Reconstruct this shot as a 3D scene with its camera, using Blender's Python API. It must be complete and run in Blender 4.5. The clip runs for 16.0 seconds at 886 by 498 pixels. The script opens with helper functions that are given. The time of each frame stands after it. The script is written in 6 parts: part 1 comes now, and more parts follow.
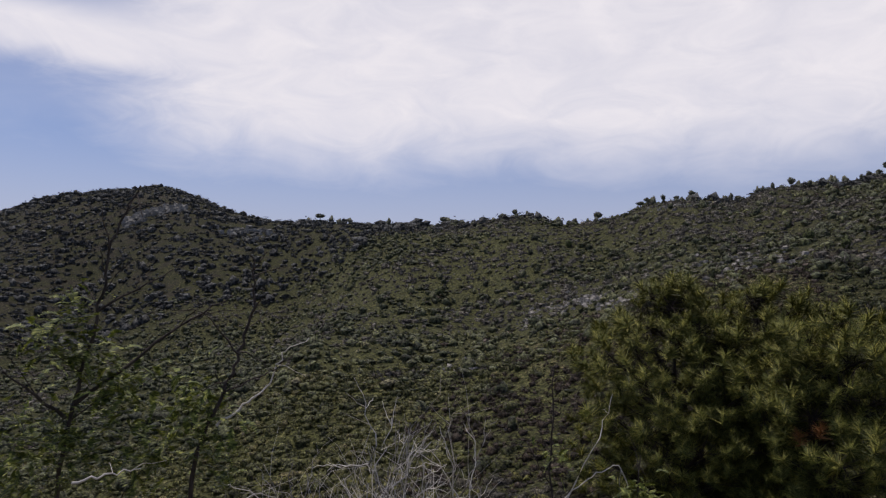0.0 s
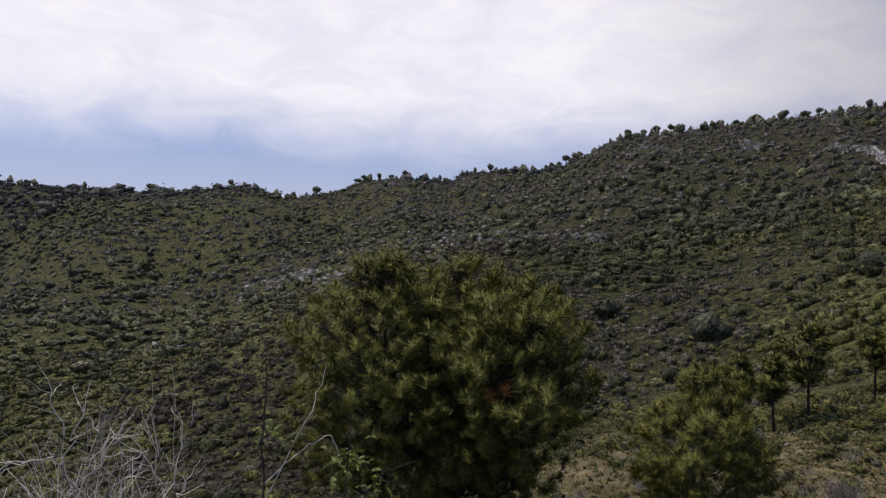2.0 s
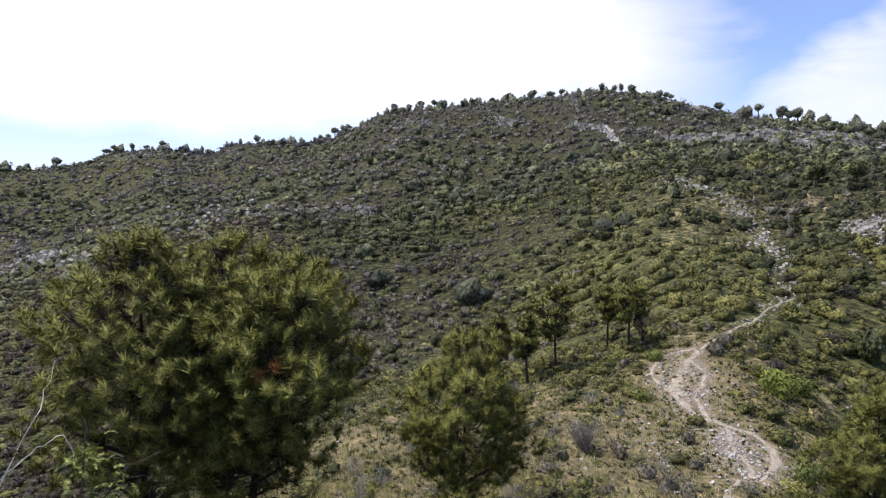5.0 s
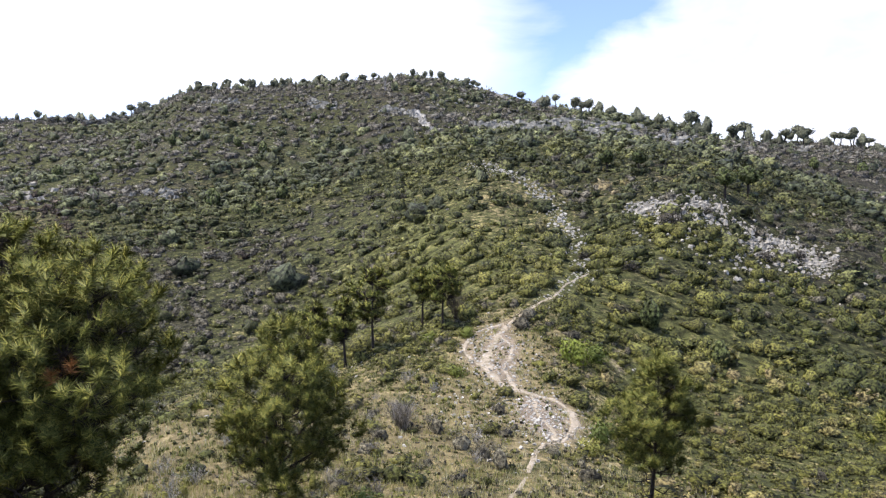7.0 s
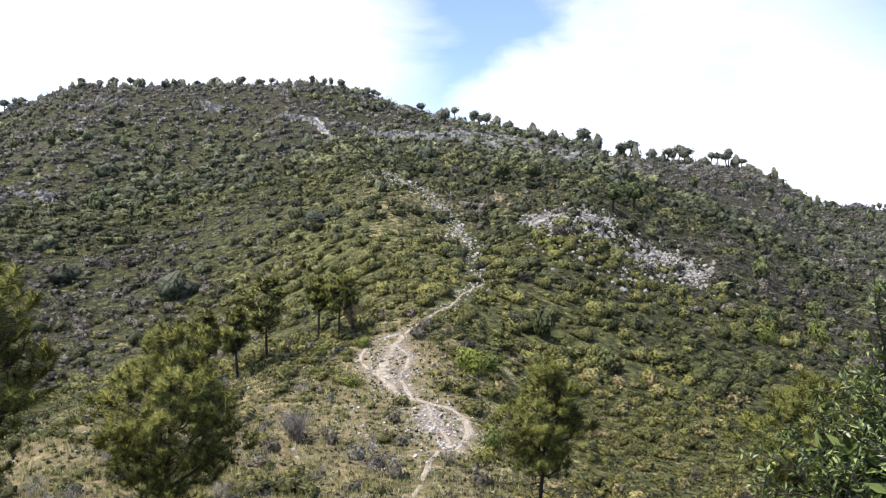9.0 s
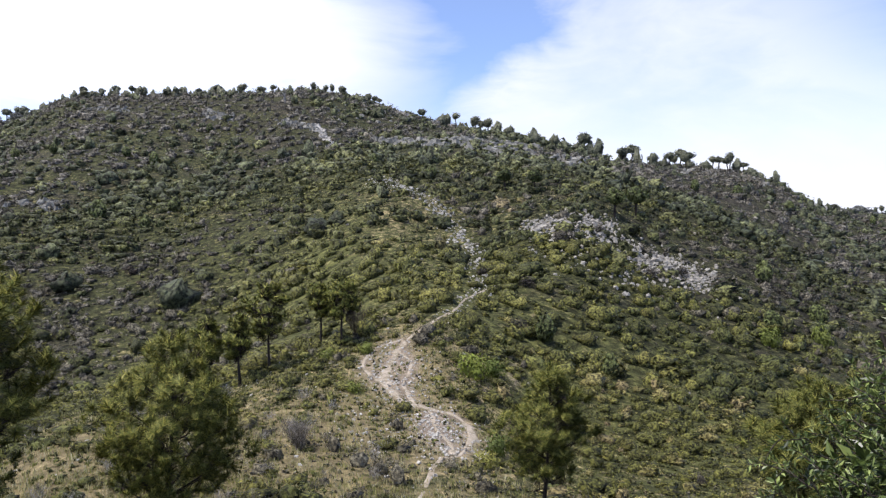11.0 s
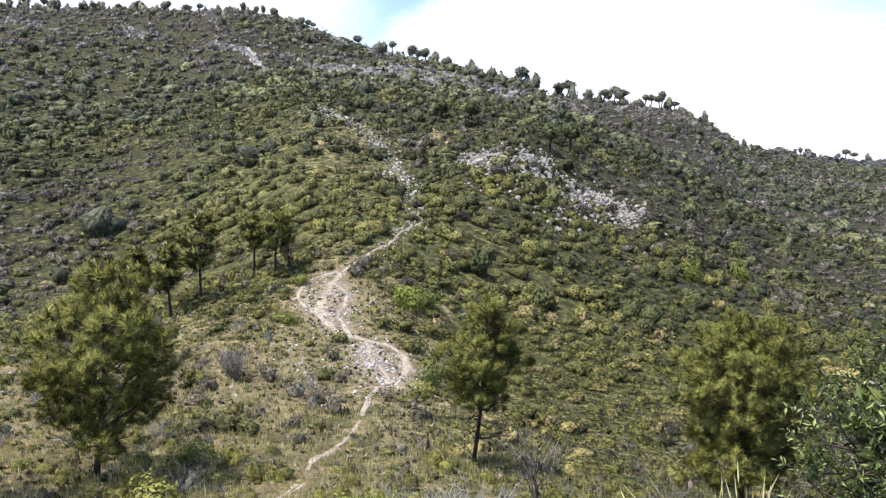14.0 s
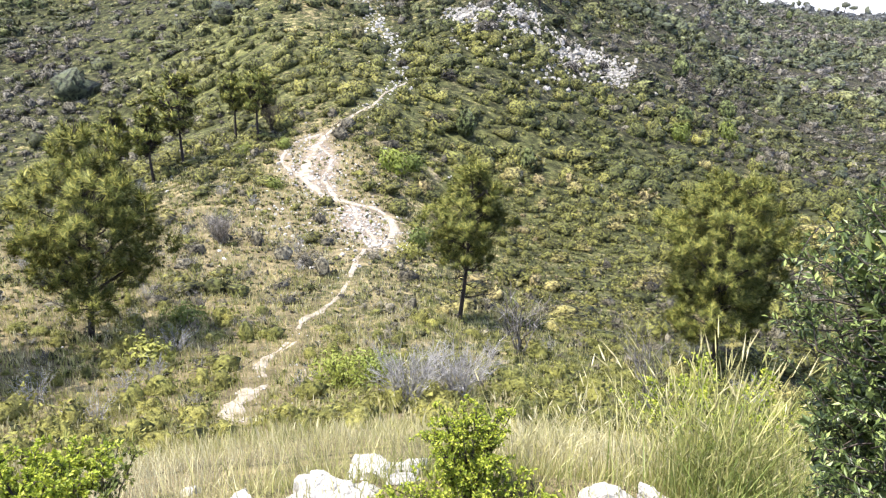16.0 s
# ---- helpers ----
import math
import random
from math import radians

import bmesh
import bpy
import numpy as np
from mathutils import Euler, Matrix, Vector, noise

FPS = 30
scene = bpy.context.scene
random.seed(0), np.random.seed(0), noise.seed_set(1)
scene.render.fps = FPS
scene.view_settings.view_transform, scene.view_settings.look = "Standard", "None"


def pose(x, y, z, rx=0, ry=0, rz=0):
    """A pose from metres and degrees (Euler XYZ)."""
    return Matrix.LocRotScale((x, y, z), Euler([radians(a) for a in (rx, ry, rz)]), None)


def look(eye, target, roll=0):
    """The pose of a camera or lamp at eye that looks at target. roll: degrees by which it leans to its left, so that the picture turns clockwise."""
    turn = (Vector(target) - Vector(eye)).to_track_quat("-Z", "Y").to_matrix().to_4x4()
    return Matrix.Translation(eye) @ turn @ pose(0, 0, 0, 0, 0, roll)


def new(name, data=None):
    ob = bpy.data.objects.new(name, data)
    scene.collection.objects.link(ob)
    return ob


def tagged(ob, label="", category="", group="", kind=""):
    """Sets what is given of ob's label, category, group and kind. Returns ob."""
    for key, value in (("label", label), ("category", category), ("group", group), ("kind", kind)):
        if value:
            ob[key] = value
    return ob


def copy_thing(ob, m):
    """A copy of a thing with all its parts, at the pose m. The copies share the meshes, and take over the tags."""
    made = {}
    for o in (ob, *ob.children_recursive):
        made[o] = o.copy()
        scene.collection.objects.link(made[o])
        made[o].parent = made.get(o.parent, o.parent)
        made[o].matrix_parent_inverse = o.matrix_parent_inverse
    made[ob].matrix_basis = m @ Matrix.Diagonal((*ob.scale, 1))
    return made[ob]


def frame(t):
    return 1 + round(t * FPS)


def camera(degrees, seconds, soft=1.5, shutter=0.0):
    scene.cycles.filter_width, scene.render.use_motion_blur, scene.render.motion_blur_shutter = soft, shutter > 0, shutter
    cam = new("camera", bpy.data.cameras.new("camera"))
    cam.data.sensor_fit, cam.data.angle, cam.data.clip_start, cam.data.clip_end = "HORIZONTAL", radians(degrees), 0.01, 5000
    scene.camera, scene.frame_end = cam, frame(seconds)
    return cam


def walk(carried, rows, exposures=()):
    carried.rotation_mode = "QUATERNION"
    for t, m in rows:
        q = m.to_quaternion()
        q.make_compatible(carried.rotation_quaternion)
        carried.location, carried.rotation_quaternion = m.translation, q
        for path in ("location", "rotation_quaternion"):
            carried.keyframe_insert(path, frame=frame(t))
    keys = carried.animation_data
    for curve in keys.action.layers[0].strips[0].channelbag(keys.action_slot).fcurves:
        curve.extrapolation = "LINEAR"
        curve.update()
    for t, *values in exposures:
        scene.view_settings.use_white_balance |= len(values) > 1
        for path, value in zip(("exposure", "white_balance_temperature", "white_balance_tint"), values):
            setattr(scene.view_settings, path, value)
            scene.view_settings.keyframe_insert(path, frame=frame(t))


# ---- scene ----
# ---------------------------------------------------------------- camera
cam = camera(63.82, 16.0, soft=1.25)


def aim(x, y, z, yaw, tilt, lean):
    """A pose at x, y, z that faces yaw degrees clockwise of +y, tilted up and leant by degrees."""
    return pose(x, y, z, 90 + tilt, 0, -yaw) @ pose(0, 0, 0, 0, 0, lean)


walk(cam, [
    (0.0, aim(-0.16, 0.21, 1.69, -63.12, 3.31, 0.42)),
    (0.5, aim(-0.18, 0.22, 1.69, -59.04, 2.92, 0.31)),
    (1.0, aim(-0.19, 0.23, 1.69, -55.51, 3.06, 0.30)),
    (1.5, aim(-0.16, 0.21, 1.69, -48.65, 2.52, 0.13)),
    (2.0, aim(-0.17, 0.22, 1.69, -40.64, 1.46, 0.84)),
    (2.5, aim(-0.05, 0.16, 1.70, -34.88, -0.71, 1.56)),
    (3.0, aim(-0.08, 0.24, 1.71, -35.93, -1.71, 1.70)),
    (3.5, aim(-0.01, 0.27, 1.69, -37.24, -2.52, -0.05)),
    (4.0, aim(0.05, 0.29, 1.70, -37.03, -1.58, -0.81)),
    (4.5, aim(-0.07, 0.36, 1.69, -30.13, -0.42, 0.14)),
    (5.0, aim(-0.04, 0.26, 1.71, -22.43, -0.73, -0.89)),
    (5.2, aim(-0.04, 0.25, 1.72, -19.44, -0.63, -1.52)),
    (7.3, aim(-0.08, 0.17, 1.71, -5.28, -2.49, -0.77)),
    (7.5, aim(0.01, 0.02, 1.70, -3.27, -2.42, -0.24)),
    (8.0, aim(0.00, -0.00, 1.71, 0.00, -3.20, -0.23)),
    (8.5, aim(0.02, 0.03, 1.70, 0.35, -2.58, -0.45)),
    (10.8, aim(0.01, 0.01, 1.71, 1.26, -0.24, -1.83)),
    (11.0, aim(0.03, 0.07, 1.70, 0.35, -1.28, -1.04)),
    (11.5, aim(0.09, 0.17, 1.70, -6.86, -0.42, -0.17)),
    (12.0, aim(-0.13, 0.33, 1.70, -8.42, 0.27, -1.05)),
    (12.5, aim(-0.14, 0.12, 1.72, -0.24, 1.35, -1.09)),
    (13.0, aim(-0.16, 0.10, 1.75, 5.18, -0.75, -0.87)),
    (13.5, aim(-0.17, 0.15, 1.75, 3.75, -2.54, -0.83)),
    (14.0, aim(-0.16, 0.15, 1.71, 5.62, -6.74, 0.21)),
    (14.5, aim(-0.10, 0.19, 1.67, 4.86, -6.61, -0.82)),
    (15.0, aim(-0.10, 0.24, 1.71, 5.18, -7.56, -0.36)),
    (15.5, aim(-0.06, 0.29, 1.68, 7.44, -14.00, -0.30)),
    (16.0, aim(-0.09, 0.32, 1.64, 6.71, -17.74, -0.08)),
], exposures=[(0.0, -1.06, 6630, 17), (1.0, -1.1, 6620, 17), (1.5, -1.14, 6600, 16), (1.9, -1.02, 6600, 17), (2.4, -0.14, 6400, 16), (3.1, -0.04, 6380, 16), (3.9, 0.15, 6400, 15), (5.0, 0.18, 6400, 14), (7.3, 0.6, 6440, 12), (8.7, 0.6, 6440, 12),
               (10.8, 0.2, 6330, 13), (11.5, 0.34, 6330, 13), (12.1, 0.32, 6330, 13), (12.5, 0.14, 6330, 13), (13.5, 0.12, 6330, 13), (13.9, 0.65, 6400, 13), (15.0, 0.88, 6430, 12), (15.5, 1.36, 6450, 12), (16.0, 1.36, 6430, 11)])

# ---------------------------------------------------------------- light
SUN_AZ, SUN_EL = -108.0, 68.0            # degrees clockwise of +y, and above the horizon
sun = new("sun", bpy.data.lights.new("sun", "SUN"))
sun.data.energy, sun.data.angle, sun.data.color = 5.0, radians(0.6), (1.0, 0.95, 0.87)
_a, _e = radians(SUN_AZ), radians(SUN_EL)
sun.matrix_world = look((60 * math.sin(_a) * math.cos(_e), 60 * math.cos(_a) * math.cos(_e), 60 * math.sin(_e)), (0, 0, 0))


def build_sky():
    """Blue sky with a veil of bright cloud in broad banks."""
    world = bpy.data.worlds.new("sky")
    scene.world = world
    world.use_nodes = True
    nt = world.node_tree
    nt.nodes.clear()
    N = nt.nodes.new

    def math_node(op, a, b=None, c=None):
        n = N("ShaderNodeMath")
        n.operation = op
        for i, v in enumerate((a, b, c)):
            if v is None:
                continue
            if isinstance(v, (int, float)):
                n.inputs[i].default_value = v
            else:
                nt.links.new(v, n.inputs[i])
        return n.outputs[0]

    def smooth(v, lo, hi):
        n = N("ShaderNodeMapRange")
        n.interpolation_type = "SMOOTHSTEP"
        nt.links.new(v, n.inputs[0])
        n.inputs[1].default_value, n.inputs[2].default_value = lo, hi
        return n.outputs[0]

    def noise_at(vec, scale, detail, rough=0.55, distort=0.0):
        n = N("ShaderNodeTexNoise")
        nt.links.new(vec, n.inputs["Vector"])
        n.inputs["Scale"].default_value, n.inputs["Detail"].default_value = scale, detail
        n.inputs["Roughness"].default_value, n.inputs["Distortion"].default_value = rough, distort
        return n.outputs["Fac"]

    coord = N("ShaderNodeTexCoord").outputs["Generated"]
    xyz = N("ShaderNodeSeparateXYZ")
    nt.links.new(coord, xyz.inputs[0])
    az = math_node("MULTIPLY", math_node("ARCTAN2", xyz.outputs[0], xyz.outputs[1]), 57.2958)
    el = math_node("MULTIPLY", math_node("ARCSINE", xyz.outputs[2]), 57.2958)
    stretch = N("ShaderNodeMapping")
    stretch.inputs["Scale"].default_value = (1.0, 1.0, 2.6)
    nt.links.new(coord, stretch.inputs[0])
    big = math_node("SUBTRACT", noise_at(stretch.outputs[0], 3.2, 5, 0.55, 0.5), 0.5)
    fine = math_node("SUBTRACT", noise_at(stretch.outputs[0], 9.0, 6, 0.6, 0.8), 0.5)
    azw = math_node("ADD", az, math_node("ADD", math_node("MULTIPLY", big, 14), math_node("MULTIPLY", fine, 6)))
    elw = math_node("ADD", el, math_node("ADD", math_node("MULTIPLY", big, 4), math_node("MULTIPLY", fine, 1.5)))
    # western bank, its lower edge about 9 degrees up, ending near az 0
    tip = math_node("MULTIPLY", math_node("SUBTRACT", el, 15.0), 0.6)
    west = math_node("MULTIPLY", smooth(elw, 6.0, 14.0), smooth(math_node("MULTIPLY", math_node("ADD", azw, tip), -1), -5.0, 9.0))
    west = math_node("MULTIPLY", west, math_node("SUBTRACT", 1.0, math_node("MULTIPLY", smooth(elw, 30, 46), 0.85)))
    clear = math_node("MULTIPLY", smooth(math_node("MULTIPLY", azw, -1), 80.0, 94.0), smooth(math_node("ABSOLUTE", math_node("SUBTRACT", elw, 18.0)), 0.5, 3.0))
    west = math_node("MULTIPLY", west, math_node("SUBTRACT", 1.0, math_node("MULTIPLY", clear, 0.75)))
    # eastern bank, low over the far ridge
    east = smooth(math_node("SUBTRACT", azw, tip), 3.5, 12.0)
    gap = smooth(math_node("ADD", azw, math_node("MULTIPLY", math_node("SUBTRACT", elw, 12.0), 0.9)), 27.0, 40.0)
    east = math_node("MULTIPLY", east, math_node("SUBTRACT", 1.0, math_node("MULTIPLY", gap, 0.7)))
    high = smooth(math_node("ADD", noise_at(stretch.outputs[0], 4.3, 6, 0.6, 0.4), math_node("MULTIPLY", el, 0.001)), 0.52, 0.72)
    high = math_node("MULTIPLY", math_node("MULTIPLY", high, 0.4), smooth(el, 24, 34))
    low = math_node("MULTIPLY", smooth(math_node("MULTIPLY", el, -1), -14.0, 0.0), 0.85)
    cover = math_node("MAXIMUM", math_node("MAXIMUM", west, math_node("MULTIPLY", math_node("MULTIPLY", east, math_node("ADD", 0.9, math_node("MULTIPLY", big, 1.1))), 0.74)), high)
    cover = math_node("MULTIPLY", cover, math_node("ADD", 0.92, math_node("MULTIPLY", fine, 0.5)))
    cover = math_node("MINIMUM", math_node("MAXIMUM", cover, 0.13), 1.0)

    sky = N("ShaderNodeTexSky")
    sky.sky_type, sky.sun_disc = "NISHITA", False
    sky.sun_elevation, sky.sun_rotation = radians(SUN_EL), radians(SUN_AZ)
    sky.air_density, sky.dust_density, sky.ozone_density, sky.altitude = 1.0, 0.4, 2.0, 1500
    gain = N("ShaderNodeVectorMath")
    gain.operation = "MULTIPLY"
    gain.inputs[1].default_value = (0.128, 0.148, 0.185)
    nt.links.new(sky.outputs[0], gain.inputs[0])
    mix = N("ShaderNodeMix")
    mix.data_type = "RGBA"
    nt.links.new(cover, mix.inputs["Factor"])
    haze = N("ShaderNodeMix")
    haze.data_type = "RGBA"
    nt.links.new(low, haze.inputs["Factor"])
    nt.links.new(gain.outputs[0], haze.inputs["A"])
    haze.inputs["B"].default_value = (0.80, 0.84, 1.08, 1)
    nt.links.new(haze.outputs["Result"], mix.inputs["A"])
    cloud = N("ShaderNodeMix")
    cloud.data_type = "RGBA"
    nt.links.new(smooth(az, -34.0, -2.0), cloud.inputs["Factor"])
    cloud.inputs["A"].default_value, cloud.inputs["B"].default_value = (1.66, 1.68, 1.75, 1), (0.93, 0.95, 1.00, 1)
    nt.links.new(cloud.outputs["Result"], mix.inputs["B"])
    back = N("ShaderNodeBackground")
    nt.links.new(mix.outputs["Result"], back.inputs[0])
    nt.links.new(back.outputs[0], N("ShaderNodeOutputWorld").inputs[0])


build_sky()

# ---------------------------------------------------------------- the lie of the land
EYE = 1.7                               # the viewer's eye over the rock where he stands
# lines of the land as (bearing, distance, angle above or below the eye)
NEAR = [(a, 2.6, -33.2) for a in range(-180, 180, 30)] + [
    (-75, 6, -30), (-45, 6, -31), (-15, 6, -31.5), (5, 6, -32), (30, 6, -32), (55, 6, -31), (5, 9.5, -31.5), (-30, 10, -30), (35, 10, -32)]
BEHIND = [(100, 15, -9), (140, 15, -7), (180, 15, -7), (-140, 15, -8), (110, 100, -9), (180, 100, -6), (-120, 100, -9),
          (120, 600, -5), (180, 600, -4), (-130, 600, -4), (180, 4500, -1.2), (110, 4500, -1.2), (-125, 4500, -1.2)]
# skyline as (bearing, angle over the eye), and the distance at which the crest stands
SKYLINE_WEST = [(-104, 3.2), (-95.2, 5.3), (-91.8, 6.6), (-88.2, 7.2), (-84.5, 7.75), (-82.5, 7.15), (-80.2, 6.2), (-78, 5.55), (-75.9, 5.35), (-71.5, 5.4),
                (-67, 5.25), (-64.8, 5.2), (-60.9, 5.5), (-57.3, 6.05), (-55.6, 5.9), (-53.8, 5.4), (-51.8, 5.4), (-49, 5.9), (-46.8, 6.9), (-44.6, 7.03),
                (-40, 6.9), (-38.6, 7.6), (-36.9, 7.7), (-32.5, 7.7), (-31, 8.05), (-29.6, 8.7), (-28.3, 9.5), (-27, 10.05)]
SKYLINE_EAST = [(-24.6, 10.4), (-20.7, 10.65), (-15, 10.95), (-11.2, 11.25), (-9.6, 11.3), (-7.5, 11.05), (-4, 10.15), (-1.2, 9.25), (0.8, 8.7), (3.6, 8.15),
                (6.5, 7.6), (9.7, 6.85), (12.3, 6.0), (14, 5.35), (16.6, 4.95), (19.2, 4.75), (21.4, 4.45), (23.4, 4.15), (25.4, 3.3), (26.4, 2.7),
                (27.8, 1.65), (29.2, 1.2), (33.3, 0.65), (37.3, 0.27), (45, 0.1), (55, 0.0)]
SKYLINE = np.array(SKYLINE_WEST + SKYLINE_EAST)
CREST_AT = np.array([(-104, 900), (-85, 900), (-81, 880), (-78, 800), (-73, 640), (-65, 540), (-58, 490), (-52, 450), (-46, 400), (-38, 360), (-31, 335), (-25, 320),
                     (-12, 300), (10, 300), (20, 310), (25, 320), (27, 340), (29, 420), (33, 560), (40, 650), (55, 800)], float)
RIDGE = [(a, float(np.interp(a, CREST_AT[:, 0], CREST_AT[:, 1])), e) for a, e in SKYLINE]
BEYOND = [(-88, 1500, 0.5), (-79, 1150, 0.5), (-71, 850, 0.4), (-63, 720, 0.5), (-50, 620, 0.5), (-15, 460, 6.5), (10, 460, 3.0), (30, 800, -0.6), (55, 1600, -1),
          (-45, 2000, -1), (-10, 2000, -1), (20, 2000, -1.2), (-90, 4500, -1.2), (-45, 4500, -1.2), (-10, 4500, -1.2), (20, 4500, -1.2), (60, 4500, -1.2)]
SPUR = [(-11, 14.5, -28.7), (-5.9, 22, -23.5), (-2, 27, -21), (2.3, 36, -17.1), (-1, 45, -13.4), (1, 62, -6.7), (3, 85, -3.4), (-5, 135, 4.6), (-5, 215, 7.2),
        (-8, 62, -8.2), (-13.5, 55, -10.1), (-17.2, 45, -13.6), (-25.1, 37, -13.4), (-30, 38, -13.6), (-21.5, 22, -22.1), (8, 24, -23.6), (8, 50, -14.5), (10, 200, 5.4)]
WEST = [(-95, 10, -28), (-95, 45, -24), (-95, 130, -15), (-93, 280, -8), (-90, 520, -2.0), (-73, 10, -29), (-73, 40, -24), (-73, 110, -14.5), (-74, 190, -5.0), (-76, 270, -5.2),
        (-75, 420, -1.2), (-62, 60, -19), (-62, 130, -9), (-61, 250, -1.8), (-50, 25, -23.5), (-50, 55, -18), (-50, 100, -10.5), (-49, 160, -2.2),
        (-50, 300, 2.3), (-40, 19, -22.8), (-38, 35, -18.5), (-38, 70, -11.5), (-38, 150, 0.5), (-38, 250, 4.0), (-30, 75, -9.8), (-29, 140, 0.0), (-17, 75, -9.0), (-17, 140, 2.2), (-17, 220, 6.6)]
EAST = [(7, 100, 0.1), (12, 108, 1.2), (14, 140, 2.6), (18, 100, -4.4), (22, 20, -26.5), (22, 60, -14), (22, 112, -3.6), (22, 180, 1.2),
        (30, 22, -25.5), (30, 60, -15), (30, 120, -6.8), (31, 250, -1.4), (40, 60, -15), (40, 200, -4), (52, 15, -29), (52, 80, -15), (60, 250, -5)]


def lattice(x, y, seed):
    """Smooth value noise between -1 and 1."""
    xi, yi = np.floor(x).astype(np.int64), np.floor(y).astype(np.int64)
    fx, fy = x - xi, y - yi
    fx, fy = fx * fx * (3 - 2 * fx), fy * fy * (3 - 2 * fy)

    def h(a, b):
        k = (a * 374761393 + b * 668265263 + seed * 974634777) & 0x7FFFFFFF
        k = ((k ^ (k >> 13)) * 1274126177) & 0x7FFFFFFF
        return ((k ^ (k >> 16)) & 0xFFFF) / 32767.5 - 1
    return (h(xi, yi) * (1 - fx) + h(xi + 1, yi) * fx) * (1 - fy) + (h(xi, yi + 1) * (1 - fx) + h(xi + 1, yi + 1) * fx) * fy


def rough(x, y, size, seed, octaves=3):
    out, amp = 0.0, 1.0
    for k in range(octaves):
        out = out + amp * lattice(x / size * 2 ** k + 17.3 * k, y / size * 2 ** k - 9.1 * k, seed + k)
        amp *= 0.5
    return out


def warp(az, r):
    w = np.log1p(r / 4.0)
    return np.stack([np.sin(az) * w, np.cos(az) * w], -1)


def spline(d2):
    return 0.5 * d2 * np.log(d2 + 1e-9)


_all = np.array(NEAR + BEHIND + RIDGE + BEYOND + SPUR + WEST + EAST, float)
_pts = warp(np.radians(_all[:, 0]), _all[:, 1])
_n = len(_pts)
_k = np.zeros((_n + 3, _n + 3))
_k[:_n, :_n] = spline(((_pts[:, None] - _pts[None]) ** 2).sum(-1)) + np.eye(_n) * 2e-4
_k[:_n, _n], _k[:_n, _n + 1:], _k[_n, :_n], _k[_n + 1:, :_n] = 1, _pts, 1, _pts.T
_w = np.linalg.solve(_k, np.concatenate([np.tan(np.radians(_all[:, 2])), np.zeros(3)]))


def land(az, r):
    """Height of the land at a bearing (radians) and a distance."""
    p = warp(az, np.maximum(r, 2.6))
    t = np.empty(len(p))
    for i in range(0, len(p), 20000):
        q = p[i:i + 20000]
        t[i:i + 20000] = spline(((q[:, None] - _pts[None]) ** 2).sum(-1)) @ _w[:_n] + _w[_n] + q @ _w[_n + 1:]
    z = EYE + np.maximum(r, 2.6) * t
    x, y = r * np.sin(az), r * np.cos(az)
    amp = np.clip((r - 3) / 30, 0.02, 1)
    z = z + amp * (np.clip(r / 300, 0.05, 1.6) * 1.1 * rough(x, y, 42, 3) + 0.28 * rough(x, y, 9, 8, 2) * np.clip(r / 60, 0.3, 2))
    return z


AZ = np.radians(np.concatenate([np.arange(-108, 60, 0.6), np.arange(60, 252, 4.0)]))
RR = np.concatenate([[0.0], 0.8 * 1.034 ** np.arange(0, 260)])
RR = RR[RR < 4700]
_ga, _gr = np.meshgrid(AZ, RR, indexing="ij")
HEIGHT = land(_ga.ravel(), _gr.ravel()).reshape(_ga.shape)
HEIGHT[:, 0] = HEIGHT[:, 0].mean()


def settle_skyline():
    """Raises or lowers the crest, bearing by bearing, until the hill meets the sky along SKYLINE."""
    deg = np.degrees(AZ)
    want = np.tan(np.radians(np.interp(deg, SKYLINE[:, 0], SKYLINE[:, 1] - 0.12)))
    far = np.interp(deg, CREST_AT[:, 0], CREST_AT[:, 1])[:, None]
    seen = ((deg > -104) & (deg < 55))[:, None]
    near = (RR[None] > 0.55 * far) & (RR[None] < 1.5 * far)
    w = np.clip((RR[None] / far - 0.5) / 0.42, 0, 1)
    w = w * w * (3 - 2 * w) * np.clip((2.6 - RR[None] / far) / 1.2, 0, 1)
    for _ in range(4):
        slope = (HEIGHT - EYE) / np.maximum(RR[None], 1)
        top = np.where(near, slope, -9).max(1)
        HEIGHT[:] += np.where(seen, RR[None] * (want - top)[:, None] * w, 0)


settle_skyline()


def ground(x, y):
    """Height of the ground sheet at x, y (arrays or numbers)."""
    x, y = np.asarray(x, float), np.asarray(y, float)
    r = np.hypot(x, y)
    a = np.arctan2(x, y)
    a = np.where(a < AZ[0], a + 2 * math.pi, a)
    i = np.clip(np.searchsorted(AZ, a) - 1, 0, len(AZ) - 1)
    i2 = (i + 1) % len(AZ)
    da = np.where(i2 == 0, AZ[0] + 2 * math.pi, AZ[i2]) - AZ[i]
    u = (a - AZ[i]) / da
    j = np.clip(np.searchsorted(RR, r) - 1, 0, len(RR) - 2)
    v = (r - RR[j]) / (RR[j + 1] - RR[j])
    return (HEIGHT[i, j] * (1 - u) + HEIGHT[i2, j] * u) * (1 - v) + (HEIGHT[i, j + 1] * (1 - u) + HEIGHT[i2, j + 1] * u) * v


def spot(az, r, lift=0.0):
    """A place on the ground by bearing (degrees) and distance."""
    x, y = r * math.sin(radians(az)), r * math.cos(radians(az))
    return Vector((x, y, float(ground(x, y)) + lift))


